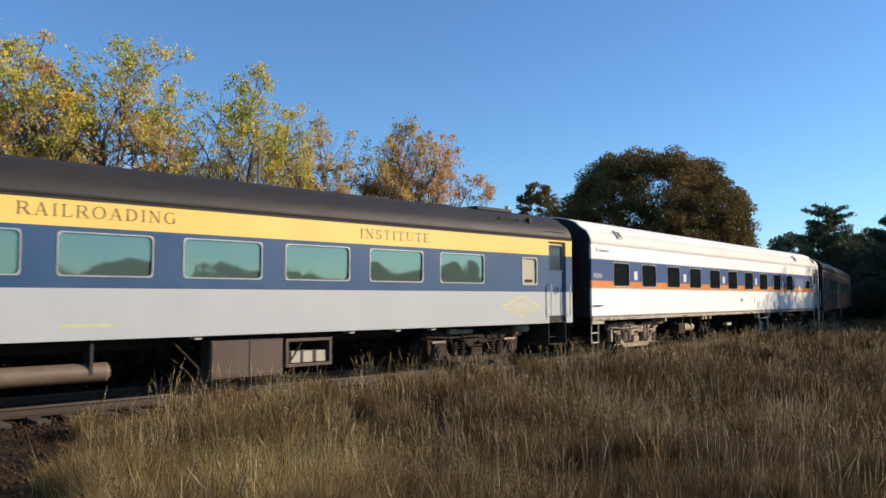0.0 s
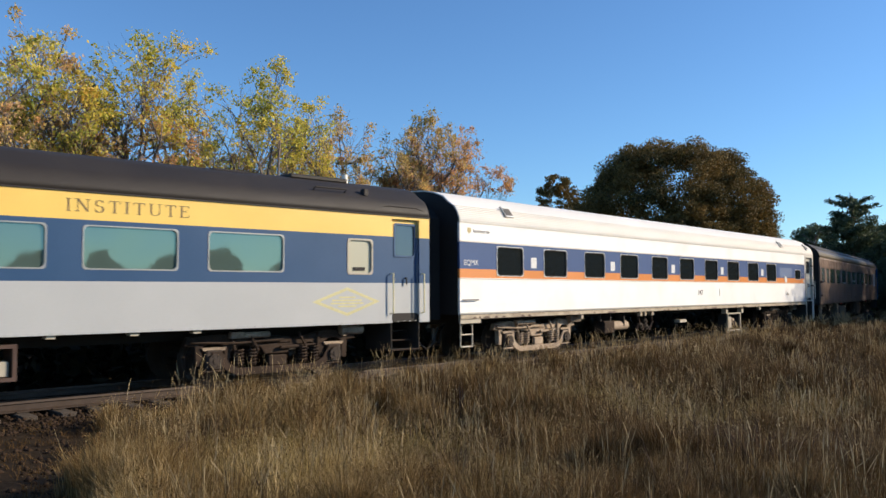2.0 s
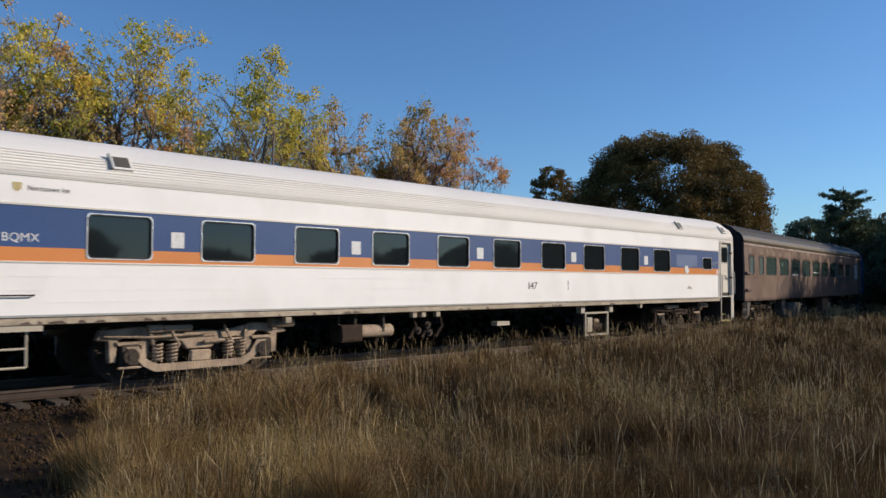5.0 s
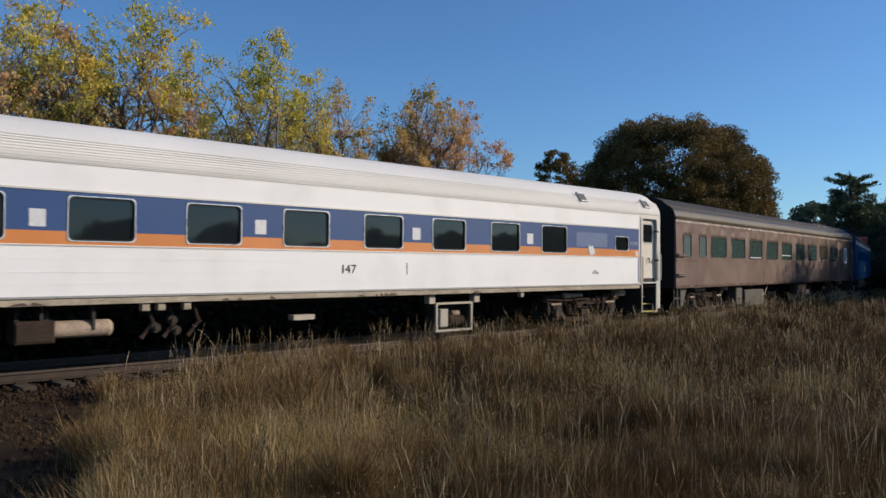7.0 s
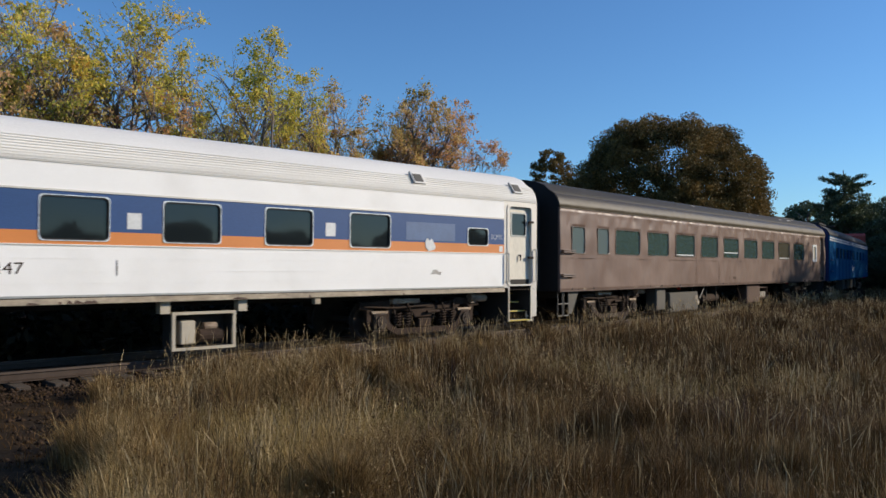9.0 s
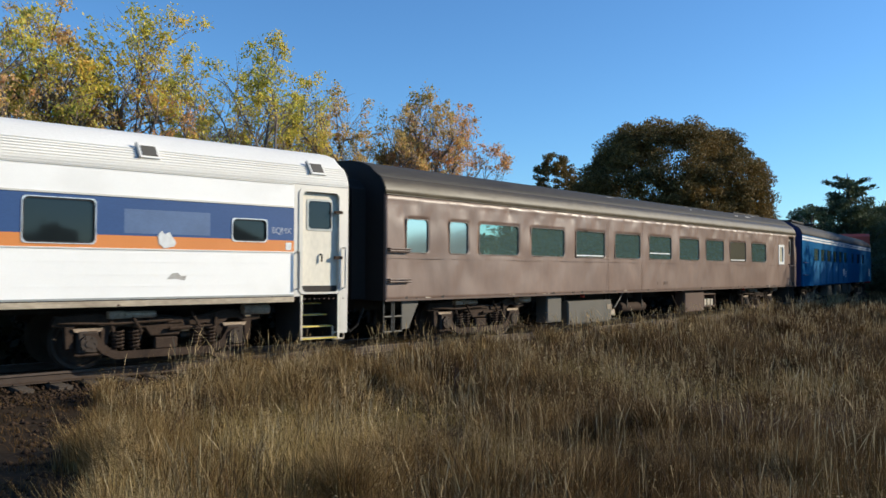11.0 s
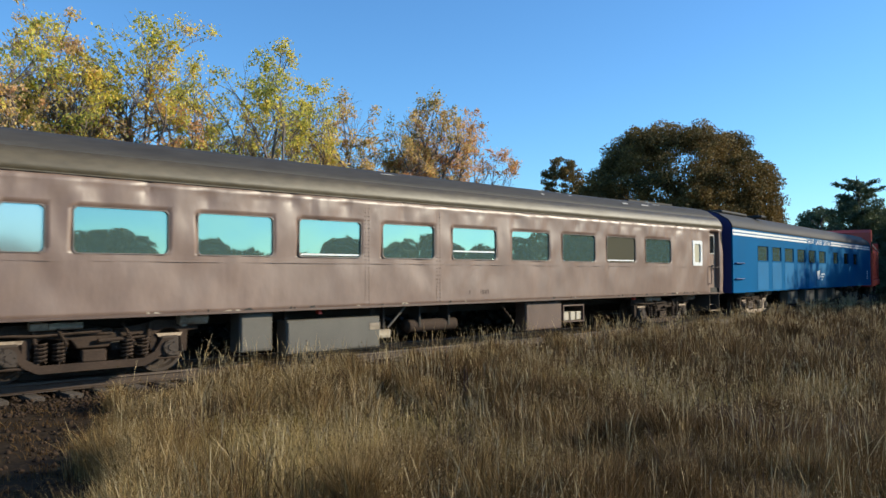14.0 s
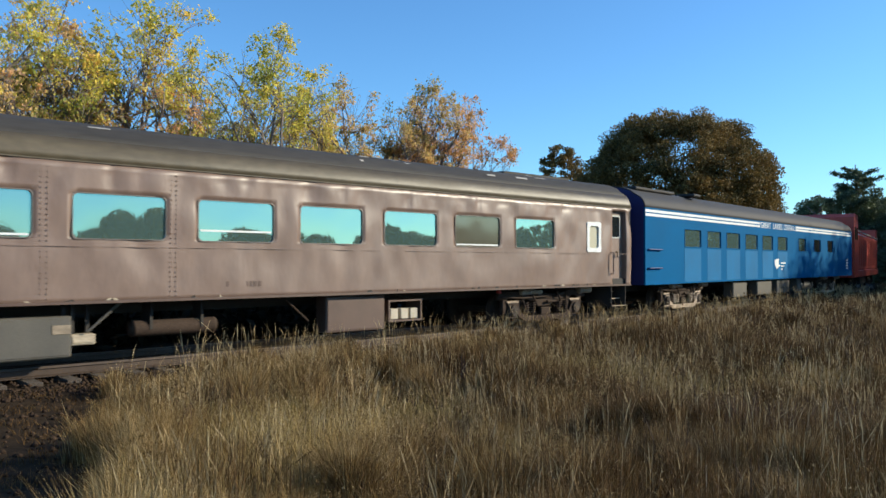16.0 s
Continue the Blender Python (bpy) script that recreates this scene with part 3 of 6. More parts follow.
        for sx in (-1.3, 1.3):
            bm = slab(bmesh.new(), [(sx - 0.24, 0.70), (sx + 0.24, 0.70), (sx + 0.20, 0.64), (sx - 0.20, 0.64)], s * 1.13, s * 1.17)
            part("pedestal_liner", bm, M["bogie_pale"], g)
            bm = tube(bmesh.new(), [(sx - 0.2, s * 1.16, 0.27), (sx + 0.2, s * 1.16, 0.27)], 0.022, 6)
            part("pedestal_tie_bar", bm, bar_m, g)
        for sx in (-0.95, 0.95):
            bm = tube(bmesh.new(), [(sx, s * 1.14, 0.90), (sx * 0.93, s * 1.2, 0.55), (sx * 0.9, s * 1.14, 0.25)], 0.03, 6)
            part("brake_hanger", bm, frame_m, g)
    part("bolster", box(-0.25, 0.25, -1.0, 1.0, 0.5, 0.85, 0.03), M["dark"], g)
    part("transom", box(-0.5, -0.35, -1.0, 1.0, 0.45, 0.75), M["dark"], g)
    part("transom", box(0.35, 0.5, -1.0, 1.0, 0.45, 0.75), M["dark"], g)
    for ax in (-1.3, 1.3):
        w = new("wheelset", WHEEL_MESH)
        w.parent = g
        w.location = (ax, 0, 0.457)
        WHEELSETS.append((w, ax))
    return g


def under_box(car, x0, x1, z0, z1, m, y0=-1.36, y1=-1.0, name="equipment_box", label="", panels=1, hung=1.06):
    """A box hung under the floor, with straps and door panels on its face."""
    b = part(name, box(x0, x1, y0, y1, z0, z1, 0.02), m, car, label)
    for k in range(panels):
        a, c = x0 + (x1 - x0) * k / panels + 0.03, x0 + (x1 - x0) * (k + 1) / panels - 0.03
        part("cover", box(a, c, y0 - 0.014, y0 - 0.001, z0 + 0.04, z1 - 0.04, 0.006), m, b)
    for x in (x0 + 0.08, x1 - 0.08):
        part("hanger", box(x - 0.03, x + 0.03, y0 + 0.15, y0 + 0.21, z1 - 0.01, hung + 0.02), M["dark"], b)
    return b


def under_tank(car, x0, x1, z, r, m, y=-1.0, hung=1.06):
    bm = bmesh.new()
    tube(bm, [(x0, y, z), (x0 + 0.05, y, z), (x1 - 0.05, y, z), (x1, y, z)], r, 18)
    for x in (x0, x1):
        tube(bm, [(x - 0.03, y, z), (x + 0.03, y, z)], r * 0.8, 18)
    t = part("air_tank", bm, m, car, "long dusty cylindrical tank", True)
    for x in (x0 + 0.3, x1 - 0.3):
        part("strap", box(x - 0.025, x + 0.025, y - r - 0.01, y + r + 0.01, z - 0.02, hung + 0.02), M["dark"], t)
    return t


def grab(car, x, z0, z1, m, out=0.09, width=0.0, name="grab_rail", thick=0.02):
    y = -HALF_WIDTH
    if width:
        pts = [(x, y, z0), (x, y - out, z0), (x + width, y - out, z0), (x + width, y, z0)]
    else:
        pts = [(x, y, z0), (x, y - out, z0), (x, y - out, z1), (x, y, z1)]
    part(name, tube(bmesh.new(), pts, thick, 7), m, car)


def stirrup(car, x0, x1, z0, z1, m, y=-1.42):
    bm = bmesh.new()
    for x in (x0, x1):
        tube(bm, [(x, y, z1), (x, y, z0)], 0.02, 6)
    for z in (z0, (z0 + z1) / 2):
        tube(bm, [(x0, y, z), (x1, y, z)], 0.02, 6)
    part("stirrup_step", bm, m, car)


def add_door(car, x0, x1, z0, z1, m, pane, win, recess=0.13, upper=None, bands=(), handle=True):
    """A door set back in its opening, with a window, jambs and a handle; bands: (height, paint) above the lowest paint."""
    y = -HALF_WIDTH + recess
    tops = [z for z, _ in bands] + [z1]
    d = part("door", wall_panel(z0, tops[0], [win], y, 0.05, x0, x1), m, car, "carriage door set back in its opening")
    for (z, paint), top in zip(bands, tops[1:]):
        part("door_band", wall_panel(z, top, [win], y, 0.05, x0, x1), paint, d)
    part("pane", slab(bmesh.new(), rounded(win[0] - 0.02, win[1] + 0.02, win[2] - 0.02, win[3] + 0.02, 0.04, 2), y + 0.02, y + 0.03), pane, d)
    part("window_frame", ring(rounded(win[0] - 0.03, win[1] + 0.03, win[2] - 0.03, win[3] + 0.03, 0.06), rounded(win[0] + 0.01, win[1] - 0.01, win[2] + 0.01, win[3] - 0.01, 0.06), y - 0.012, y + 0.01), M["frame_metal"] if not upper else upper, d)
    if handle:
        part("handle", tube(bmesh.new(), [(x0 + (x1 - x0) * 0.55, y, z0 + 0.78), (x0 + (x1 - x0) * 0.55, y - 0.05, z0 + 0.78), (x0 + (x1 - x0) * 0.55, y - 0.05, z0 + 0.64)], 0.018, 6), M["dark"], d)
    part("jamb", box(x0 - 0.004, x0 + 0.01, -HALF_WIDTH + 0.061, y, z0, z1), m, d)
    part("jamb", box(x1 - 0.01, x1 + 0.004, -HALF_WIDTH + 0.061, y, z0, z1), m, d)
    part("lintel", box(x0, x1, -HALF_WIDTH + 0.061, y, z1 - 0.01, z1), m, d)
    return d


def add_steps(car, x0, x1, z_top, z_low, m, edge, side_m):
    """A vestibule step well with treads."""
    st = part("step_well", box(x0, x1, -0.62, -0.58, z_low, z_top), M["dark"], car)
    for x in (x0 - 0.03, x1 + 0.012):
        part("step_side", slab(bmesh.new(), [(x, z_top), (x + 0.018, z_top), (x + 0.018, z_low), (x, z_low)], -HALF_WIDTH + 0.02, -0.6), side_m, st)
    n = 4
    for k in range(n):
        z = z_low + (z_top - z_low) * k / n
        y = -HALF_WIDTH + 0.02 + 0.2 * k
        part("tread", box(x0, x1, y, y + 0.24, z, z + 0.03), m, st)
        part("tread_edge", box(x0, x1, y - 0.012, y - 0.001, z + 0.008, z + 0.032), edge, st)
    return st


def rivets(car, z, m, x0=-HALF_LENGTH + 0.1, x1=HALF_LENGTH - 0.1, gap=0.16, size=0.012):
    bm = bmesh.new()
    x = x0
    while x < x1:
        block(bm, x - size, x + size, -HALF_WIDTH - 0.006, -HALF_WIDTH + 0.002, z - size, z + size)
        x += gap
    tagged(part("rivet_row", bm, m, car), kind="stuff")


def new_car(label, category="railway carriage"):
    c = new("passenger_car")
    return tagged(c, label, category, "cars of the train")


LEVEL = EYE - 0.02   # zero of the cars' measured heights


def yellow_car():
    c = new_car("blue, yellow and grey streamlined passenger carriage on two bogies")
    e, b = 1.65 + LEVEL, -0.62 + LEVEL
    z0, z1 = 0.42 + LEVEL, 1.11 + LEVEL
    xs = [(-11.72, -10.13), (-9.58, -8.0), (-7.45, -5.87), (-5.32, -3.74), (-3.19, -1.61), (-1.06, 0.50), (1.07, 2.66), (3.20, 4.78), (5.34, 6.90), (7.47, 8.98)]
    wins = [(a, d, z0, z1) for a, d in xs]
    small = (10.47, 11.07, 0.41 + LEVEL, 1.10 + LEVEL)
    door = (11.60, 12.36, -0.45 + LEVEL, 1.58 + LEVEL)
    well = (11.60, 12.36, b - 0.1, -0.45 + LEVEL)
    holes = wins + [small, door, well]
    part("lower_side", wall_panel(b, 0.22 + LEVEL, holes), M["grey"], c, "pale grey lower side")
    part("window_band", wall_panel(0.22 + LEVEL, 1.20 + LEVEL, holes), M["navy"], c, "dark blue window band")
    part("letter_board", wall_panel(1.20 + LEVEL, e, holes), M["yellow"], c, "yellow letter board")
    part("roof", roof_mesh(e, rise=1.10), M["roof_dark"], c, "dark grey-brown rounded roof", True)
    shell(c, e, b, M["roof_dark"], M["grey"], rise=1.10)
    part("drip_rail", box(-HALF_LENGTH, HALF_LENGTH, -HALF_WIDTH - 0.02, -HALF_WIDTH - 0.001, e - 0.012, e + 0.012), M["roof_dark"], c)
    for w in wins:
        add_window(c, *w, M["g_green"], M["frame_metal"], rim=0.014, proud=0.008)
    add_window(c, *small, M["g_pale"], M["cream"], name="small_window", label="cream frosted small window")
    part("vent_slot", box(10.62, 10.9, -HALF_WIDTH + 0.01, -HALF_WIDTH + 0.028, 0.47 + LEVEL, 0.54 + LEVEL), M["dark"], c)
    d = add_door(c, *door, M["grey"], M["g_door"], (11.73, 12.28, 0.80 + LEVEL, 1.47 + LEVEL), recess=0.075, upper=M["navy"], bands=((0.22 + LEVEL, M["navy"]), (1.20 + LEVEL, M["yellow"])))
    add_steps(c, 11.62, 12.34, -0.45 + LEVEL, 0.45, M["dark"], M["bogie"], M["dark"])
    grab(c, 11.57, -0.42 + LEVEL, 0.42 + LEVEL, M["pale_rail"], thick=0.016)
    grab(c, 12.42, -0.42 + LEVEL, 0.42 + LEVEL, M["pale_rail"], thick=0.016)
    serif_words("letter", "RAILROADING", -1.70, 0.92, 1.35 + LEVEL, 1.55 + LEVEL, M["letter"], c, label="faded black serif capital")
    serif_words("letter", "INSTITUTE", 5.05, 7.11, 1.33 + LEVEL, 1.53 + LEVEL, M["letter"], c, label="faded black serif capital")
    out, inn = [(9.62, 0), (10.45, 0.29), (11.28, 0), (10.45, -0.29)], [(9.80, 0), (10.45, 0.225), (11.10, 0), (10.45, -0.225)]
    part("painted_diamond", ring([(x, z - 0.16 + LEVEL) for x, z in out], [(x, z - 0.16 + LEVEL) for x, z in inn], -HALF_WIDTH - 0.002, -HALF_WIDTH + 0.01), M["pale_yellow"], c, "faint yellow diamond emblem")
    for z, w in ((0.09, 0.20), (0.03, 0.36), (-0.03, 0.40), (-0.09, 0.22)):
        part("diamond_bar", box(10.45 - w, 10.45 + w, -HALF_WIDTH - 0.002, -HALF_WIDTH + 0.01, z - 0.182 + LEVEL, z - 0.145 + LEVEL), M["pale_yellow"], c)
    part("painted_mark", box(-1.0, -0.1, -HALF_WIDTH - 0.002, -HALF_WIDTH + 0.01, -0.41 + LEVEL, -0.36 + LEVEL), M["pale_yellow"], c, "faint yellow mark")
    # roof fittings at the door end
    for x0, x1, y0, y1, z, h in ((7.9, 8.7, -0.75, -0.3, e + 0.69, 0.05), (9.6, 11.0, -0.75, -0.2, e + 0.71, 0.09), (11.0, 11.13, -1.34, -1.2, e + 0.38, 0.16)):
        part("roof_hatch", box(x0, x1, y0, y1, z, z + h, 0.02), M["roof_dark"], c)
    part("roof_vent", tube(bmesh.new(), [(11.1, -0.5, e + 0.66), (11.1, -0.5, e + 0.93)], 0.07, 10), M["steel"], c)
    part("roof_grab_iron", tube(bmesh.new(), [(9.8, -1.27, e + 0.42), (9.8, -1.34, e + 0.48), (10.55, -1.34, e + 0.48), (10.55, -1.27, e + 0.42)], 0.018, 6), M["dark"], c)
    part("rain_gutter", tube(bmesh.new(), [(11.3, -1.47, e + 0.15), (11.55, -1.47, e + 0.2), (12.3, -1.47, e + 0.2), (12.6, -1.49, e + 0.1)], 0.015, 6), M["dark"], c)
    for x in (-9.07, 9.07):
        add_bogie(c, x, M["bogie"], M["bogie"])
    under_box(c, 1.70, 3.27, -1.44 + LEVEL, -0.70 + LEVEL, M["boxbrown"], panels=2, label="brown battery box under the floor")
    ob = part("open_cabinet", ring([(3.34, 0.36), (4.46, 0.36), (4.46, 0.92), (3.34, 0.92)], [(3.40, 0.42), (4.40, 0.42), (4.40, 0.86), (3.40, 0.86)], -1.36, -0.8), M["boxbrown"], c, "open underfloor cabinet with cream boxes")
    for x0, x1 in ((3.5, 3.72), (3.78, 4.02), (4.1, 4.36)):
        part("fuse_box", box(x0, x1, -1.3, -1.0, 0.43, 0.66, 0.01), M["cream"], ob)
    part("strut", tube(bmesh.new(), [(3.5, -1.3, 0.5), (3.85, -1.3, 0.98)], 0.02, 6), M["bogie"], c)
    part("strut", tube(bmesh.new(), [(1.0, -1.3, 0.95), (1.65, -1.2, 0.35)], 0.02, 6), M["bogie"], c)
    under_tank(c, -3.1, -0.15, -1.16 + LEVEL, 0.16, M["tank"], y=-1.25)
    for x in (1.4, 4.9, 6.2, 7.3):
        part("jacking_pad", box(x - 0.07, x + 0.07, -1.47, -1.3, b - 0.06, b + 0.01), M["cream"], c)
    rivets(c, b + 0.03, M["grey"])
    return c


def white_car():
    c = new_car("white and stainless carriage with blue and orange window band")
    e, b = 1.64 + LEVEL, -0.50 + LEVEL
    z0, z1 = 0.41 + LEVEL, 1.12 + LEVEL
    starts = [-11.27 + 1.993 * k for k in range(10)]
    wins = [(x, x + 1.08, z0, z1) for x in starts]
    small = (10.12, 10.82, 0.52 + LEVEL, 0.93 + LEVEL)
    door = (11.56, 12.44, -0.47 + LEVEL, 1.52 + LEVEL)
    well = (11.56, 12.44, b - 0.2, -0.47 + LEVEL)
    holes = wins + [small, door, well]
    bands = ((b, 0.35 + LEVEL, "white", "white fluted lower side"), (0.35 + LEVEL, 0.56 + LEVEL, "orange", "orange stripe"), (0.56 + LEVEL, 1.18 + LEVEL, "band", "faded blue stripe"), (1.18 + LEVEL, e, "white", "white letter board"))
    for a, d, m, lab in bands:
        part("side_panel", wall_panel(a, d, holes, x1=11.4), M[m], c, lab)
    part("end_panel", wall_panel(b, e, [door, well], x0=11.4, x1=HALF_LENGTH), M["steel"], c, "bare steel vestibule side")
    part("vestibule_post", box(12.46, 12.64, -HALF_WIDTH - 0.001, -HALF_WIDTH + 0.05, 0.42, b), M["steel"], c)
    part("roof", roof_mesh(e, rise=1.16), M["roof_white"], c, "white ribbed roof", True)
    shell(c, e, b, M["white"], M["white"], rise=1.16)
    # ribs along the roof flank and lower side
    bm = bmesh.new()
    for k in range(9):
        t = k / 9 * 3.2
        i = int(t)
        f = t - i
        (ya, za), (yb, zb) = ROOF_LINE[i], ROOF_LINE[i + 1]
        y, z = -(ya + (yb - ya) * f), e + 1.16 * (za + (zb - za) * f)
        block(bm, -HALF_LENGTH, HALF_LENGTH, y - 0.005, y + 0.01, z + 0.018, z + 0.03)
    part("roof_rib_set", bm, M["roof_white"], c)
    for z in (0.13, -0.08, -0.27):
        part("side_rib", box(-HALF_LENGTH + 0.01, 11.36, -HALF_WIDTH - 0.004, -HALF_WIDTH - 0.001, z + LEVEL - 0.007, z + LEVEL + 0.007), M["white"], c)
    for z, h in ((e - 0.005, 0.018), (1.20 + LEVEL, 0.03), (0.335 + LEVEL, 0.02)):
        part("trim_strip", box(-HALF_LENGTH, 11.38, -HALF_WIDTH - 0.014, -HALF_WIDTH - 0.001, z - h / 2, z + h / 2), M["steel"], c)
    for w in wins:
        add_window(c, *w, M["g_dark"], M["chrome"], rim=0.009, gasket=0.024)
    add_window(c, *small, M["g_dark"], M["chrome"], rim=0.010, gasket=0.022, name="small_window")
    for x in (-9.73, -5.74, -1.81, 2.18, 6.18):
        part("white_card", box(x - 0.12, x + 0.12, -HALF_WIDTH - 0.006, -HALF_WIDTH - 0.001, 0.62 + LEVEL, 0.89 + LEVEL), M["letter_white"], c, "small white notice panel on the blue stripe")
    part("patch", slab(bmesh.new(), [(8.78, 0.44 + LEVEL), (8.76, 0.58 + LEVEL), (8.83, 0.66 + LEVEL), (8.88, 0.60 + LEVEL), (8.96, 0.64 + LEVEL), (9.02, 0.55 + LEVEL), (9.08, 0.47 + LEVEL), (9.05, 0.40 + LEVEL), (8.88, 0.36 + LEVEL)], -HALF_WIDTH - 0.012, -HALF_WIDTH - 0.001), M["letter_white"], c, "torn white patch over the stripes")
    add_door(c, *door, M["door_white"], M["g_dark"], (11.75, 12.30, 0.80 + LEVEL, 1.36 + LEVEL), recess=0.075)
    part("door_surround", ring(rounded(11.50, 12.50, -0.46 + LEVEL, 1.58 + LEVEL, 0.12), rounded(11.58, 12.42, -0.42 + LEVEL, 1.52 + LEVEL, 0.1), -HALF_WIDTH - 0.02, -HALF_WIDTH + 0.03), M["steel"], c)
    for z in (0.25, 1.15):
        part("hinge", box(12.32, 12.5, -HALF_WIDTH - 0.03, -HALF_WIDTH + 0.02, z + LEVEL - 0.03, z + LEVEL + 0.03), M["bogie"], c)
    add_steps(c, 11.58, 12.42, -0.47 + LEVEL, 0.32, M["steel"], M["yellow_rail"], M["dark"])
    for x in (11.555, 12.405):
        part("step_post", box(x, x + 0.04, -HALF_WIDTH - 0.012, -HALF_WIDTH + 0.018, 0.32, -0.47 + LEVEL), M["door_white"], c)
    grab(c, 11.48, -0.35 + LEVEL, 0.35 + LEVEL, M["steel"])
    grab(c, 12.53, -0.35 + LEVEL, 0.45 + LEVEL, M["steel"])
    stirrup(c, 12.36, 12.62, 0.30, 0.56, M["cream"])
    stirrup(c, -12.52, -12.10, 0.42, 0.98, M["cream"])
    part("corner_skirt", box(-12.64, -11.9, -HALF_WIDTH + 0.001, -HALF_WIDTH + 0.05, b - 0.2, b - 0.001), M["cream"], c)
    grab(c, -12.55, -0.16 + LEVEL, 0, M["dark"], width=0.5, out=0.06, thick=0.013)
    part("side_sill", box(-HALF_LENGTH, 11.4, -HALF_WIDTH - 0.025, -HALF_WIDTH + 0.05, b - 0.1, b - 0.005), M["sill"], c, "dirty cream side sill")
    words("reporting_mark", "BQMX", -12.5, -11.98, 0.62 + LEVEL, 0.77 + LEVEL, M["letter_white"], c, label="white reporting mark on blue")
    for w, x0, x1 in (("1", 0.112, 0.15), ("47", 0.185, 0.48)):
        words("car_number", w, x0, x1, -0.12 + LEVEL, 0.06 + LEVEL, M["bogie"], c, y=-HALF_WIDTH - 0.004)
    words("name_lettering", "Norristown Inn", -12.16, -11.55, 1.41 + LEVEL, 1.49 + LEVEL, M["boxgrey"], c)
    part("keystone_emblem", slab(bmesh.new(), [(-12.38, 1.52 + LEVEL), (-12.24, 1.52 + LEVEL), (-12.25, 1.42 + LEVEL), (-12.31, 1.38 + LEVEL), (-12.37, 1.42 + LEVEL)], -HALF_WIDTH - 0.004, -HALF_WIDTH), M["yellow_dull"], c, "dull tan emblem plate")
    words("reporting_mark", "BQMX", 10.93, 11.34, 0.66 + LEVEL, 0.80 + LEVEL, M["faint_white"], c, label="rubbed white reporting mark on blue")
    part("scraped_patch", slab(bmesh.new(), [(8.93, -0.16 + LEVEL), (9.02, -0.06 + LEVEL), (9.12, -0.05 + LEVEL), (9.17, -0.11 + LEVEL), (9.27, -0.10 + LEVEL), (9.24, -0.18 + LEVEL), (9.08, -0.15 + LEVEL)], -HALF_WIDTH - 0.006, -HALF_WIDTH - 0.001), M["faint"], c, "grey scrape on the white side")
    part("notice", box(11.22, 11.34, -HALF_WIDTH - 0.005, -HALF_WIDTH - 0.001, 0.38 + LEVEL, 0.52 + LEVEL), M["letter_white"], c, "small white notice on the orange stripe")
    part("rubbed_panel", box(8.2, 9.7, -HALF_WIDTH - 0.003, -HALF_WIDTH - 0.001, 0.60 + LEVEL, 1.0 + LEVEL), M["band_pale"], c, "rubbed paler patch of the blue stripe")
    for x in (-10.7, 11.95, 8.62):      # vents laid on the slope of the roof
        lean = Matrix.Translation((x, -1.40, e + 0.345)) @ Matrix.Rotation(math.atan2(1.16 * 0.11, 0.09), 4, "X")
        for name, dims, m in (("roof_vent", (-0.18, 0.18, -0.15, 0.15, -0.02, 0.025), "roof_white"), ("vent_grille", (-0.12, 0.14, -0.11, 0.11, 0.02, 0.031), "boxgrey"), ("vent_lip", (-0.19, -0.16, -0.16, 0.16, -0.01, 0.045), "frame_metal")):
            bm = box(*dims)
            bmesh.ops.transform(bm, matrix=lean, verts=bm.verts)
            part(name, bm, M[m], c)
    for x in (-9.07, 9.07):
        add_bogie(c, x, M["bogie_pale"], M["bogie_pale"]) if x < 0 else add_bogie(c, x, M["bogie"], M["bogie"])
    ob = part("open_cabinet", ring([(2.92, 0.18), (4.15, 0.18), (4.15, 0.86), (2.92, 0.86)], [(2.98, 0.23), (4.09, 0.23), (4.09, 0.81), (2.98, 0.81)], -1.4, -1.35), M["cream"], c, "cream framed open equipment cabinet under the floor")
    # body behind the cream front, painted dark in place of side shade
    part("shaded_cabinet_body", ring([(2.93, 0.19), (4.14, 0.19), (4.14, 0.85), (2.93, 0.85)], [(2.98, 0.23), (4.09, 0.23), (4.09, 0.81), (2.98, 0.81)], -1.348, -1.0), M["dark"], ob)
    part("back_plate", box(2.98, 4.09, -1.04, -1.005, 0.23, 0.81), M["dark"], ob)
    part("control_box", box(3.1, 3.38, -1.35, -1.04, 0.28, 0.70, 0.02), M["cream"], ob)
    part("motor", tube(bmesh.new(), [(3.5, -1.18, 0.42), (3.95, -1.18, 0.42)], 0.13, 12), M["bogie"], ob)
    part("motor", tube(bmesh.new(), [(3.6, -1.2, 0.58), (3.85, -1.2, 0.58)], 0.07, 10), M["bogie_pale"], ob)
    for x in (2.78, 4.28):
        part("bracket", box(x - 0.09, x + 0.09, -1.42, -1.25, b - 0.32, b - 0.1), M["cream"], c)
    under_tank(c, -5.9, -4.5, 0.66, 0.14, M["bogie_pale"], y=-1.2)
    under_box(c, -6.0, -5.4, 0.46, 0.82, M["bogie"], hung=1.1)
    for x in (-3.9, -3.5, -3.05):
        part("brake_lever", tube(bmesh.new(), [(x, -1.3, 1.0), (x + 0.12, -1.3, 0.7), (x - 0.1, -1.3, 0.45)], 0.045, 6), M["bogie"], c)
    for x in (-4.0, -3.72, -3.25, 5.9, -7.4):
        part("sill_bracket", box(x - 0.07, x + 0.07, -1.5, -1.38, b - 0.24, b - 0.1, 0.01), M["sill"], c)
    for x, z in ((-3.75, 0.62), (-3.45, 0.74), (-3.38, 0.56)):
        bm = tube(bmesh.new(), [(x, -1.36, z), (x + 0.02, -1.2, z)], 0.085, 10)
        tube(bm, [(x, -1.4, z), (x, -1.34, z)], 0.04, 8)
        part("brake_valve", bm, M["wheel"], c)
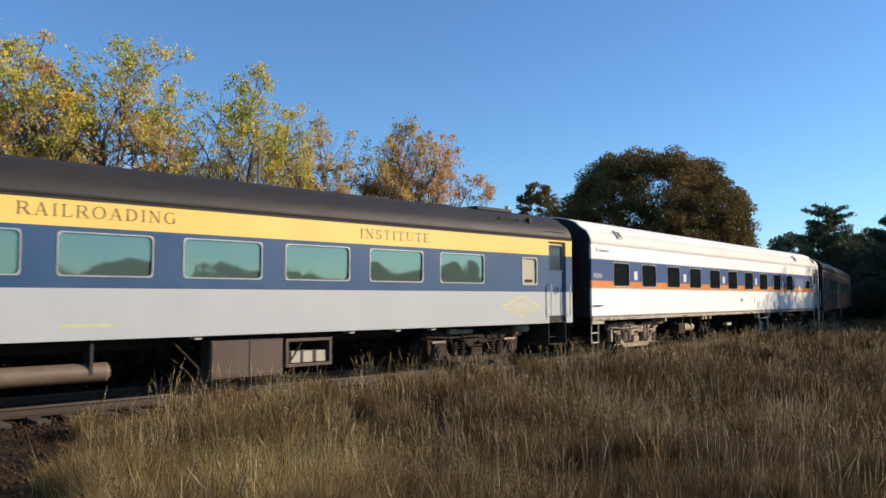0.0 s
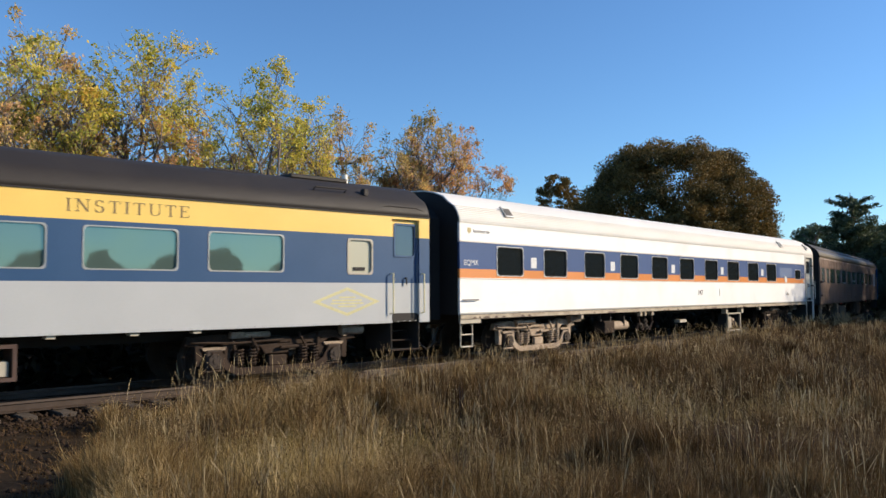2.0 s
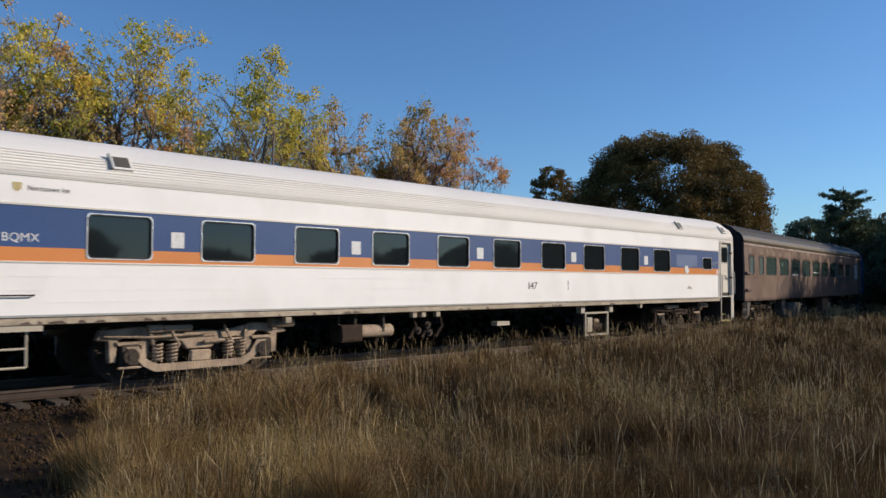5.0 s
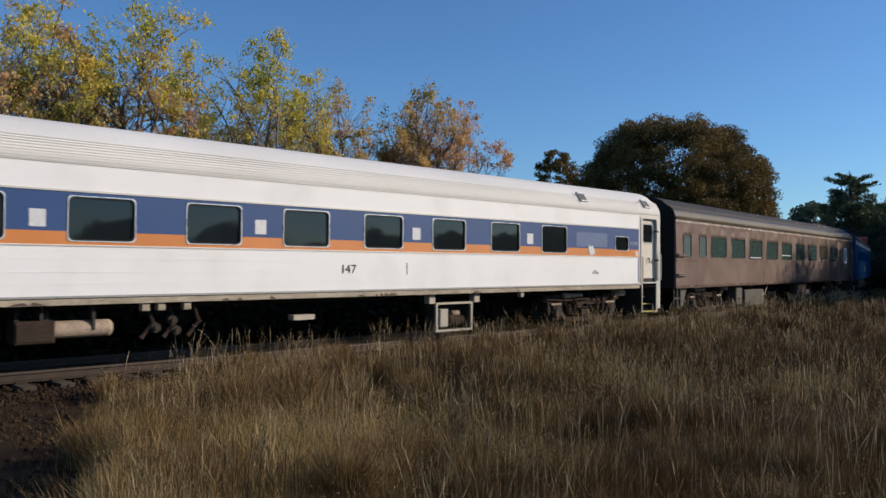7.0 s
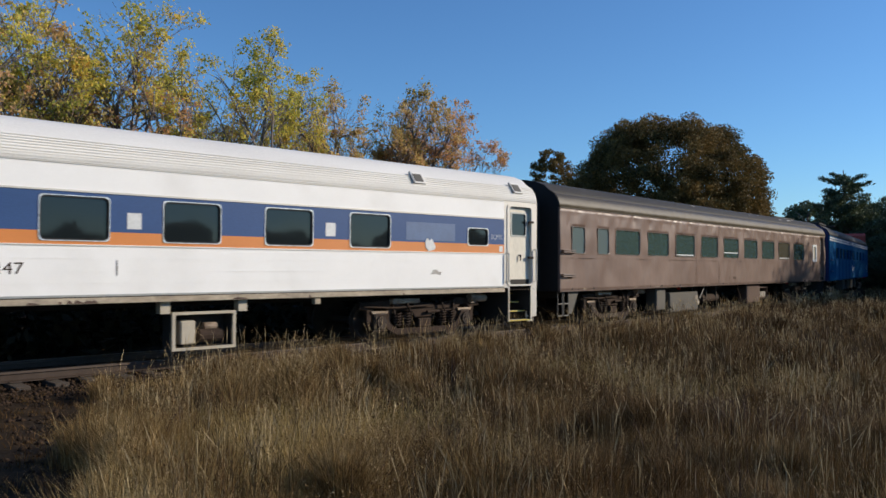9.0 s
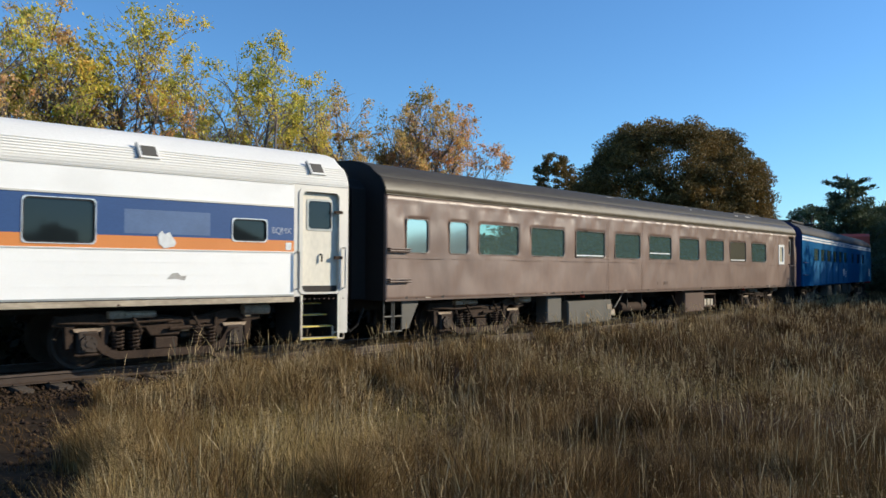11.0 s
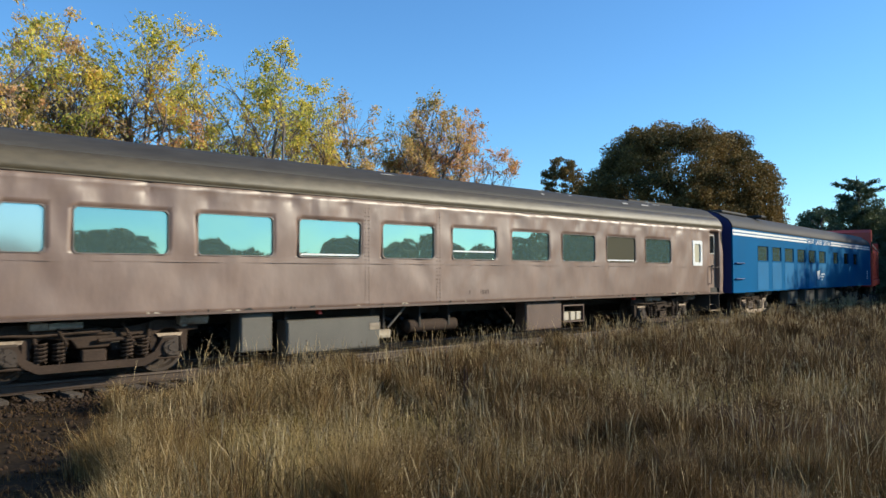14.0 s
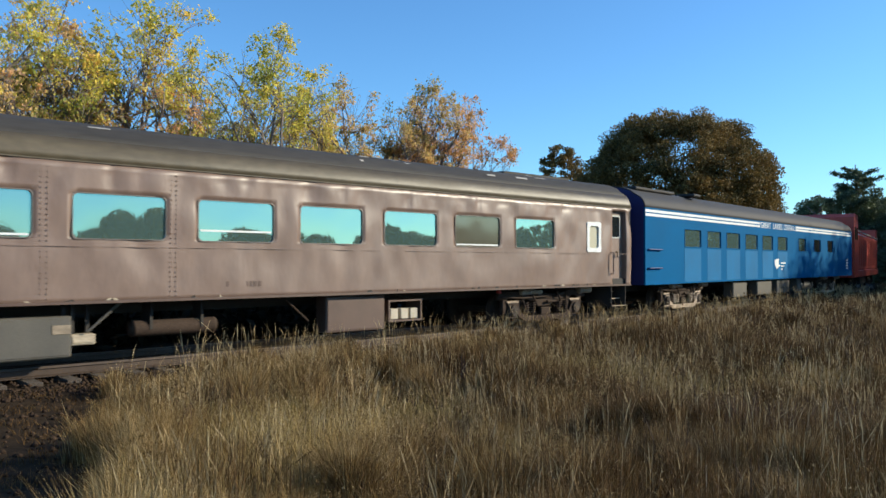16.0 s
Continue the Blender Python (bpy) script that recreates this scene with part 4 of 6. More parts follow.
    for x in (1.9,):
        part("panel_seam", box(x - 0.006, x + 0.006, -HALF_WIDTH - 0.0095, -HALF_WIDTH - 0.001, -0.15 + LEVEL, 0.10 + LEVEL), M["boxgrey"], c)
    rivets(c, b - 0.05, M["boxbrown"], gap=0.11, size=0.012)
    part("lower_trim", box(-HALF_LENGTH, 11.4, -HALF_WIDTH - 0.012, -HALF_WIDTH - 0.001, b + 0.012, b + 0.045), M["frame_metal"], c, "dull metal trim along the lower edge")
    part("sill_shadow_gap", box(-HALF_LENGTH, 11.4, -HALF_WIDTH - 0.004, -HALF_WIDTH + 0.02, b - 0.004, b + 0.010), M["dark"], c)
    rng = random.Random(9)
    for k in range(26):
        x, w = rng.uniform(-12.4, 10.9), rng.uniform(0.05, 0.3)
        part("rust_stain", slab(bmesh.new(), [(x, b - 0.095), (x + w, b - 0.095), (x + w * 0.75, b - 0.095 + rng.uniform(0.02, 0.05)), (x + w * 0.2, b - 0.095 + rng.uniform(0.02, 0.06))], -HALF_WIDTH - 0.028, -HALF_WIDTH - 0.0255), M["boxbrown"], c)
    part("junction_box", box(-0.9, -0.4, -1.3, -1.1, 0.62, 0.72), M["cream"], c)
    return c


def brown_car():
    c = new_car("faded brown carriage with dark roof and green windows")
    e, b = 1.62 + LEVEL, -0.64 + LEVEL
    z0, z1 = 0.39 + LEVEL, 1.12 + LEVEL
    wins = [(-12.02, -11.34), (-10.62, -9.97), (-9.55, -7.98)] + [(-7.44 + 2.130 * k, -5.90 + 2.130 * k) for k in range(8)]
    wins = [(a, d, z0, z1) for a, d in wins]
    card = (10.54, 11.06, 0.38 + LEVEL, 1.08 + LEVEL)
    door = (11.68, 12.38, -0.45 + LEVEL, 1.50 + LEVEL)
    well = (11.68, 12.38, b - 0.2, -0.45 + LEVEL)
    holes = wins + [card, door, well]
    def dents(x, z):
        """Shallow dents, drawn out upwards and deepest under the eave."""
        top = min(max((z - b) / (e - b), 0), 1)
        n = noise.noise((x * 1.1, z * 0.8, 3.0)) * 0.020 + noise.noise((x * 2.6, z * 1.5, 7.0)) * 0.030 * (0.45 + top)
        n += max(noise.noise((x * 4.5, z * 2.0, 1.0)) - 0.1, 0) * 0.09 * max(top - 0.72, 0) / 0.28
        return (n + 0.006) * min(1.0, max(e - z, 0) / 0.10)
    part("side_panel", wall_panel(b, e, holes, fine=0.085, dents=dents), M["brown"], c, "dented faded brown steel side")
    part("eave_panel", roof_mesh(e, first=0, last=3, steps=24, rise=1.13), M["eave"], c, "dull olive rounded eave", True)
    part("roof", roof_mesh(e, first=3, last=8, rise=1.13), M["brown_roof"], c, "dark grey weathered roof", True)
    shell(c, e, b, M["brown_roof"], M["brown"], rise=1.13)
    for w in wins:
        add_window(c, *w, M["g_sky"] if w[0] < -9.6 else M["g_teal"] if w != wins[9] else M["g_olive"], M["brown_frame"], depth=0.02, rim=0.010)
    # a pale level bar across the pane of three windows
    for w, up in ((wins[4], 0.03), (wins[6], 0.17), (wins[9], 0.03)):
        part("pale_pane_bar", box(w[0] + 0.05, w[1] - 0.05, -HALF_WIDTH + 0.012, -HALF_WIDTH + 0.019, z0 + up, z0 + up + 0.035), M["letter_white"], c)
    add_window(c, *card, M["g_pale"], M["letter_white"], name="small_window", rim=0.07, label="white framed small window")
    add_door(c, *door, M["brown"], M["g_dark"], (11.82, 12.24, 0.75 + LEVEL, 1.36 + LEVEL))
    add_steps(c, 11.70, 12.36, -0.45 + LEVEL, 0.42, M["bogie"], M["bogie_pale"], M["dark"])
    grab(c, 11.62, -0.3 + LEVEL, 0.3 + LEVEL, M["brown"])
    for z in (0.46, -0.19):
        for dz in (0, -0.05):
            grab(c, -12.58, z + LEVEL + dz, 0, M["boxbrown"], width=0.62, out=0.07)
    part("belt_rail", box(-HALF_LENGTH, HALF_LENGTH, -HALF_WIDTH - 0.006, -HALF_WIDTH - 0.001, 0.26 + LEVEL, 0.275 + LEVEL), M["brown"], c)
    for x in (-3.60, -1.50):                                  # riveted joints between the side sheets
        bm = bmesh.new()
        for k in range(26):
            for dx in (-0.05, 0.05):
                z = b + 0.08 + k * (e - b - 0.2) / 25
                block(bm, x + dx - 0.009, x + dx + 0.009, -HALF_WIDTH - 0.010, -HALF_WIDTH + 0.012, z - 0.009, z + 0.009)
        tagged(part("rivet_row", bm, M["brown"], c), kind="stuff")
    part("gutter", box(-HALF_LENGTH, HALF_LENGTH, -HALF_WIDTH - 0.018, -HALF_WIDTH - 0.001, e - 0.014, e + 0.006), M["eave"], c)
    part("rust_lip", box(-HALF_LENGTH, HALF_LENGTH, -HALF_WIDTH - 0.012, -HALF_WIDTH - 0.001, b - 0.01, b + 0.035), M["boxbrown"], c)
    rng = random.Random(4)
    for k in range(46):
        x = rng.uniform(-12.5, 11.5)
        w = rng.uniform(0.04, 0.22)
        part("rust_patch", slab(bmesh.new(), [(x, b + 0.03), (x + w, b + 0.03), (x + w * 0.8, b + 0.03 + rng.uniform(0.02, 0.06)), (x + w * 0.2, b + 0.03 + rng.uniform(0.01, 0.05))], -HALF_WIDTH - 0.004, -HALF_WIDTH - 0.0005), M["dark"] if k % 3 else M["sill"], c)
    for k in range(9):
        x = rng.uniform(-6, 11)
        w = rng.uniform(0.08, 0.5)
        q = rng.uniform(4.6, 6.3)
        i = int(q)
        (ya, za), (yb, zb) = ROOF_LINE[i], ROOF_LINE[i + 1]
        y, z = ya + (yb - ya) * (q - i), 1.13 * (za + (zb - za) * (q - i))
        sl = math.atan2(1.13 * (zb - za), ya - yb)
        bm = box(-w / 2, w / 2, -0.03, 0.03, 0, 0.006)
        bmesh.ops.transform(bm, matrix=Matrix.Translation((x, -y, e + z + 0.006)) @ Matrix.Rotation(sl, 4, "X"), verts=bm.verts)
        part("peeled_paint", bm, M["faint"], c)
    for k in range(8):
        if k != 3:
            part("number_bar", box(-0.5 + 0.095 * k, -0.44 + 0.095 * k, -HALF_WIDTH - 0.003, -HALF_WIDTH - 0.0005, -0.43 + LEVEL, -0.33 + LEVEL), M["boxbrown"], c)
    for x in (-9.07, 9.07):
        add_bogie(c, x, M["bogie"], M["bogie"])
    under_box(c, -6.50, -5.80, -1.39 + LEVEL, -0.66 + LEVEL, M["boxgrey"], label="grey-brown equipment box under the floor")
    under_box(c, -5.48, -3.12, -1.50 + LEVEL, -0.84 + LEVEL, M["boxgrey"], label="long grey equipment box under the floor")
    part("plate", box(-3.42, -3.14, -1.385, -1.376, -1.12 + LEVEL, -0.98 + LEVEL), M["sill"], c)
    under_box(c, -3.10, -2.70, -1.33 + LEVEL, -1.15 + LEVEL, M["sill"], y0=-1.25)
    # tank in the dark bogie colour, to stand for shadow under the floor
    under_tank(c, -2.0, -0.45, -1.13 + LEVEL, 0.15, M["bogie"], y=-0.95)
    part("strut", tube(bmesh.new(), [(-2.85, -1.3, 0.55), (-2.3, -1.3, 1.02)], 0.025, 6), M["boxgrey"], c)
    part("strut", tube(bmesh.new(), [(0.9, -1.3, 0.95), (1.5, -1.2, 0.5)], 0.02, 6), M["bogie"], c)
    under_box(c, 1.82, 3.36, -1.42 + LEVEL, -0.68 + LEVEL, M["boxbrown"], label="brown battery box under the floor")
    ob = part("open_cabinet", ring([(3.52, 0.38), (4.5, 0.38), (4.5, 0.86), (3.52, 0.86)], [(3.56, 0.42), (4.46, 0.42), (4.46, 0.82), (3.56, 0.82)], -1.3, -0.8), M["boxbrown"], c)
    for x in (3.62, 3.92, 4.2):
        part("fuse_box", box(x, x + 0.22, -1.25, -1.0, 0.43, 0.66, 0.01), M["cream"], ob)
    # end steps and skirt at the leading end
    stirrup(c, -12.6, -12.36, 0.36, 1.0, M["boxgrey"])
    stirrup(c, -12.3, -12.06, 0.36, 1.0, M["boxgrey"])
    part("skirt", slab(bmesh.new(), [(-12.05, 1.03), (-11.5, 1.03), (-11.85, 0.40), (-12.05, 0.40)], -1.42, -1.38), M["boxgrey"], c, "grey triangular skirt plate")
    for x in (-4.75, 7.0):
        part("red_valve", box(x, x + 0.07, -1.4, -1.3, b - 0.10, b - 0.01), M["hose"], c)
    part("roof_walk", box(8.2, 11.0, -0.5, -0.1, e + 0.77, e + 0.83), M["brown_roof"], c)
    return c


def blue_car():
    c = new_car("bright blue carriage with white stripe and worn black roof")
    e, b = 1.70 + LEVEL, -0.66 + LEVEL
    z0, z1 = 0.54 + LEVEL, 1.13 + LEVEL
    xs = [(-9.74, -8.35), (-7.80, -6.52), (-5.96, -4.58), (-3.99, -2.60), (-2.02, -0.70), (-0.07, 1.25), (2.90, 4.05), (5.34, 6.51), (7.73, 8.79)]
    wins = [(a, d, z0, z1) for a, d in xs]
    part("side_panel", wall_panel(b, 1.44 + LEVEL, wins), M["blue"], c, "bright blue side")
    part("letter_board", wall_panel(1.44 + LEVEL, e, []), M["blue"], c)
    part("roof", roof_mesh(e), M["blue_roof"], c, "worn black roof with grey patches", True)
    shell(c, e, b, M["blue_roof"], M["deep_blue"], dark_end=False)
    for z in (1.48, 1.60):
        for x0, x1 in ((-HALF_LENGTH, -2.3), (2.45, 12.4)):
            part("white_stripe", box(x0, x1, -HALF_WIDTH - 0.005, -HALF_WIDTH - 0.001, z + LEVEL - 0.04, z + LEVEL + 0.04), M["letter_white"], c)
    for w, x0, x1 in (("GREAT", -2.2, -0.95), ("LAKES", -0.66, 0.54), ("CENTRAL", 0.78, 2.35)):
        words("lettering", w, x0, x1, 1.43 + LEVEL, 1.66 + LEVEL, M["letter_white"], c, label="white lettering between white stripes")
    for w in wins:
        add_window(c, *w, M["g_teal"] if w[0] < 3 else M["g_dark"], M["blue"], rim=0.014, radius=0.04)
    for w in wins[:6]:
        part("weathered_panel", box(w[0], w[1], -HALF_WIDTH - 0.004, -HALF_WIDTH - 0.001, b + 0.05, z0 - 0.05), M["blue_pale"], c)
    part("emblem", slab(bmesh.new(), [(-0.5, 0.14 + LEVEL), (0.05, 0.2 + LEVEL), (0.0, -0.05 + LEVEL), (0.3, -0.08 + LEVEL), (-0.25, -0.25 + LEVEL), (-0.45, -0.05 + LEVEL)], -HALF_WIDTH - 0.006, -HALF_WIDTH - 0.001), M["letter_white"], c)
    for k in range(3):
        part("small_print", box(0.35, 1.0 - 0.2 * k, -HALF_WIDTH - 0.005, -HALF_WIDTH - 0.001, -0.02 + LEVEL - 0.13 * k, 0.04 + LEVEL - 0.13 * k), M["letter_white"], c)
    for k in range(4):
        part("small_print", box(11.4, 11.75, -HALF_WIDTH - 0.005, -HALF_WIDTH - 0.001, -0.3 + LEVEL + 0.14 * k, -0.22 + LEVEL + 0.14 * k), M["letter_white"], c)
    for z in (0.42, -0.15):
        grab(c, -12.5, z + LEVEL, 0, M["deep_blue"], width=0.9, out=0.07)
    for x0, x1, y0, y1 in ((-12.2, -9.3, -1.0, 0.4), (-8.4, -7.8, -1.3, 0.5)):
        part("roof_panel", box(x0, x1, y0, y1, e + 0.60, e + 0.70, 0.03), M["brown_roof"], c)
    for x in (-9.07, 9.07):
        add_bogie(c, x, M["bogie"], M["bogie_pale"])
    for x0, x1 in ((-4.9, -3.4), (-2.2, -0.4), (0.3, 2.0), (3.2, 3.8)):
        under_box(c, x0, x1, 0.38, 0.95, M["boxgrey"])
    under_tank(c, 4.5, 6.4, 0.6, 0.2, M["boxgrey"])
    return c


def red_engine():
    """The engine that pushes: cab, low hood, end plate, on two bogies."""
    c = tagged(new("locomotive"), "weathered red diesel locomotive behind the carriages", "locomotive", "cars of the train")
    part("frame", box(-8.9, 8.9, -1.5, 1.5, 0.85, 1.25, 0.03), M["red"], c)
    o = [(-8.8, 0.95), (-6.5, 0.95), (-6.5, 4.25), (-6.8, 4.45), (-8.5, 4.45), (-8.8, 4.25)]
    part("cab", slab(bmesh.new(), o, -1.5, 1.5), M["red"], c, "tall red cab with side windows")
    for x in (-8.5, -7.5):
        part("cab_window", box(x, x + 0.7, -1.512, -1.49, 3.0, 3.7), M["g_dark"], c)
    part("hood", box(-6.49, 8.0, -1.42, 1.42, 1.25, 3.42, 0.08), M["red"], c, "faded red engine hood")
    for k in range(11):
        part("hood_door", box(-6.3 + 1.28 * k, -5.2 + 1.28 * k, -1.44, -1.415, 1.5, 3.1), M["red"], c)
    part("walkway_rail", tube(bmesh.new(), [(-6.5, -1.5, 3.55), (8.0, -1.5, 3.4)], 0.04, 6), M["cream"], c)
    part("exhaust_stack", tube(bmesh.new(), [(0, 0, 3.4), (0, 0, 3.9)], 0.25, 12), M["dark"], c)
    part("end_plate", box(8.0, 8.6, -1.45, 1.45, 1.2, 4.1, 0.05), M["red"], c)
    part("fuel_tank", box(-2.2, 2.2, -1.2, 1.2, 0.3, 0.9, 0.1), M["dark"], c)
    for x in (-5.8, 5.8):
        add_bogie(c, x, M["bogie"], M["bogie"])
    return c


CARS = [yellow_car(), white_car(), brown_car(), blue_car(), red_engine()]
OFFSETS = [-26.116, 0.0, 26.141, 52.073, 52.073 + 22.6]

# ---- the place ----
TRACK_S = np.arange(-120, 221, 1.0)
TRACK_PTS = np.array([track_point(s) for s in TRACK_S])


def off_track(x, y):
    """Signed distance from the track's centre line, positive on the camera's side, and the way along it."""
    x, y = np.asarray(x, float), np.asarray(y, float)
    out, along = np.empty(x.shape), np.empty(x.shape)
    for a in range(0, x.size, 20000):
        xs, ys = x.ravel()[a:a + 20000], y.ravel()[a:a + 20000]
        d = (xs[:, None] - TRACK_PTS[None, :, 0]) ** 2 + (ys[:, None] - TRACK_PTS[None, :, 1]) ** 2
        k = d.argmin(1)
        p = TRACK_PTS[k]
        out.ravel()[a:a + 20000] = (xs - p[:, 0]) * np.sin(p[:, 2]) - (ys - p[:, 1]) * np.cos(p[:, 2])
        along.ravel()[a:a + 20000] = TRACK_S[k]
    return out, along


def soft_step(a, b, v):
    t = np.clip((v - a) / (b - a), 0, 1)
    return t * t * (3 - 2 * t)


def waves(x, y, size, seed):
    """Smooth uneven field, about -1 to 1."""
    r = np.random.RandomState(seed)
    f = np.zeros(np.shape(x))
    for _ in range(7):
        a, w, p = r.uniform(0, math.tau), r.uniform(0.6, 1.8) / size, r.uniform(0, math.tau)
        f = f + np.sin((x * math.cos(a) + y * math.sin(a)) * w * math.tau + p)
    return f / 3.2


def ground_z(x, y):
    q, _ = off_track(x, y)
    far = np.hypot(x, y)
    z = -0.10 - 0.22 * soft_step(3, 16, far) + 0.06 * waves(x, y, 7.0, 3)
    z = z + 0.42 * soft_step(6, 17, np.asarray(x)) * soft_step(10, 22, far) * soft_step(3.0, 7.0, q)
    bed = soft_step(3.4, 1.7, np.abs(q))
    return z * (1 - bed) + (-0.24) * bed


def coords(lo, hi, step, far):
    a = list(np.arange(lo, hi + step / 2, step))
    g = step
    while a[-1] < far:
        g *= 1.5
        a.append(a[-1] + g)
    g = step
    while a[0] > -far:
        g *= 1.5
        a.insert(0, a[0] - g)
    return np.array(a)


def grid_ground():
    xs, ys = coords(-30, 60, 0.6, 1500), coords(-8, 90, 0.6, 1500)
    X, Y = np.meshgrid(xs, ys)
    near = (np.abs(X) < 120) & (np.abs(Y) < 160)
    Z = np.full(X.shape, -0.32)
    Z[near] = ground_z(X[near], Y[near])
    v = np.stack([X.ravel(), Y.ravel(), Z.ravel()], 1)
    nx, ny = len(xs), len(ys)
    i = (np.arange(ny - 1)[:, None] * nx + np.arange(nx - 1)[None, :]).ravel()
    me = bpy.data.meshes.new("ground")
    me.from_pydata(v.tolist(), [], np.stack([i, i + 1, i + nx + 1, i + nx], 1).tolist())
    me.materials.append(M["soil"])
    me.polygons.foreach_set("use_smooth", [True] * len(me.polygons))
    tagged(new("ground", me), "dry brown meadow ground beside the track", "ground", kind="structure")


grid_ground()


def sweep(name, profile, q0, s0, s1, step, material, label, category):
    """A profile (across, up) carried along the track at a distance from its middle."""
    n = int((s1 - s0) / step)
    verts, faces = [], []
    k = len(profile)
    for i in range(n + 1):
        x, y, a = track_point(s0 + (s1 - s0) * i / n)
        for u, z in profile:
            verts.append((x + math.sin(a) * (q0 + u), y - math.cos(a) * (q0 + u), z))
    for i in range(n):
        for j in range(k):
            faces.append((i * k + j, i * k + (j + 1) % k, (i + 1) * k + (j + 1) % k, (i + 1) * k + j))
    me = bpy.data.meshes.new(name)
    me.from_pydata(verts, [], faces)
    me.materials.append(material)
    return tagged(new(name, me), label, category, kind="structure")


RAIL = ((-0.035, 0.0), (0.035, 0.0), (0.038, -0.035), (0.012, -0.05), (0.010, -0.135), (0.07, -0.152), (0.07, -0.165), (-0.07, -0.165), (-0.07, -0.152), (-0.010, -0.135), (-0.012, -0.05), (-0.038, -0.035))
for q in (-0.752, 0.752):
    sweep("rail", RAIL, q, -60, 150, 1.0, M["rail"], "rusty brown steel rail spiked to wooden ties", "rail")


def tie_track():
    bed = tagged(new("track_bed"), "weathered wooden ties in dark ballast", "railway track", kind="structure")
    bm = box(-0.115, 0.115, -1.3, 1.3, -0.34, -0.166, 0.012)
    me = bpy.data.meshes.new("tie")
    bm.to_mesh(me)
    bm.free()
    me.materials.append(M["tie"])
    rng = random.Random(7)
    s = -32.0
    while s < 62:
        x, y, a = track_point(s)
        t = new("tie", me)
        t.parent = bed
        t.matrix_basis = pose(x, y, rng.uniform(-0.012, 0.0), 0, 0, math.degrees(a) + rng.uniform(-1.5, 1.5))
        s += 0.53
    pm = box(-0.09, 0.09, -0.12, 0.12, -0.166, -0.15)
    plate = bpy.data.meshes.new("tie_plate")
    pm.to_mesh(plate)
    pm.free()
    plate.materials.append(M["rail"])
    for k in range(60):
        x, y, a = track_point(-32 + 0.53 * k)
        t = new("tie_plate", plate)
        t.parent = bed
        t.matrix_basis = pose(x + math.sin(a) * 0.752, y - math.cos(a) * 0.752, 0, 0, 0, math.degrees(a))


def quick_mesh(name, verts, loops, sizes, material):
    """A mesh straight from arrays: verts n x 3, corner indices, corners per face."""
    me = bpy.data.meshes.new(name)
    me.vertices.add(len(verts))
    me.vertices.foreach_set("co", np.ascontiguousarray(verts, np.float32).ravel())
    me.loops.add(len(loops))
    me.loops.foreach_set("vertex_index", np.ascontiguousarray(loops, np.int32))
    me.polygons.add(len(sizes))
    starts = np.concatenate([[0], np.cumsum(sizes)[:-1]]).astype(np.int32)
    me.polygons.foreach_set("loop_start", starts)
    me.update(calc_edges=True)
    me.materials.append(material)
    return me


def ballast():
    """Loose stones on the shoulder and between the ties."""
    r = np.random.RandomState(5)
    n = 26000
    s = -26 + 62 * r.rand(n) ** 1.3
    q = r.uniform(-1.2, 2.5, n)
    keep = r.rand(n) < np.where(q > 1.6, np.clip(1.6 - (q - 1.6), 0.1, 1), 0.9)
    s, q = s[keep], q[keep]
    n = len(s)
    i = np.clip(((s - TRACK_S[0])).astype(int), 0, len(TRACK_S) - 1)
    f = s - TRACK_S[i]
    a = TRACK_PTS[i, 2]
    x = TRACK_PTS[i, 0] + np.cos(a) * f + np.sin(a) * q
    y = TRACK_PTS[i, 1] + np.sin(a) * f - np.cos(a) * q
    z = np.where(np.abs(q) < 1.3, -0.22, ground_z(x, y))
    bx, by = scatter(r, 900, 3.0, 16, -42, -24.0, 1.5)
    bq, _ = off_track(bx, by)
    bx, by = bx[bq > 1.6], by[bq > 1.6]
    x, y, z = np.concatenate([x, bx]), np.concatenate([y, by]), np.concatenate([z, ground_z(bx, by)])
    n = len(x)
    size = r.uniform(0.012, 0.05, n)
    base = np.array([(1, 0, 0), (-1, 0, 0), (0, 1, 0), (0, -1, 0), (0, 0, 0.8), (0, 0, -0.8)], float)
    v = base[None] * size[:, None, None] * r.uniform(0.6, 1.4, (n, 6, 1))
    t = r.uniform(0, math.tau, n)
    c, d = np.cos(t)[:, None], np.sin(t)[:, None]
    v = np.stack([v[..., 0] * c - v[..., 1] * d, v[..., 0] * d + v[..., 1] * c, v[..., 2]], -1)
    v += np.stack([x, y, z + 0.01], -1)[:, None]
    tri = np.array([(0, 2, 4), (2, 1, 4), (1, 3, 4), (3, 0, 4), (2, 0, 5), (1, 2, 5), (3, 1, 5), (0, 3, 5)])
    loops = (tri[None] + 6 * np.arange(n)[:, None, None]).ravel()
    me = quick_mesh("ballast_stones", v.reshape(-1, 3), loops, np.full(n * 8, 3), M["stone"])
    tagged(new("ballast_stones", me), "dark grey-brown loose ballast stones", "ballast", kind="stuff")


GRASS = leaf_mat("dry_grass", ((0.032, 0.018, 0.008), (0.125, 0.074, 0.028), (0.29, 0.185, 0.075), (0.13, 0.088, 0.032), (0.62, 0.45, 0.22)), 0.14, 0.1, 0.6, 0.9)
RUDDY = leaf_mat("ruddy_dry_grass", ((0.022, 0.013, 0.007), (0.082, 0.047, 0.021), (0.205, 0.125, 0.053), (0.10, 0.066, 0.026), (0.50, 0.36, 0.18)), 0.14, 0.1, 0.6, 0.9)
WEED = leaf_mat("brown_weeds", ((0.04, 0.0217, 0.0106), (0.088, 0.0512, 0.0213), (0.136, 0.0776, 0.0304), (0.088, 0.066, 0.0228)), 0.2, 0.1, 0.6, 0.7)
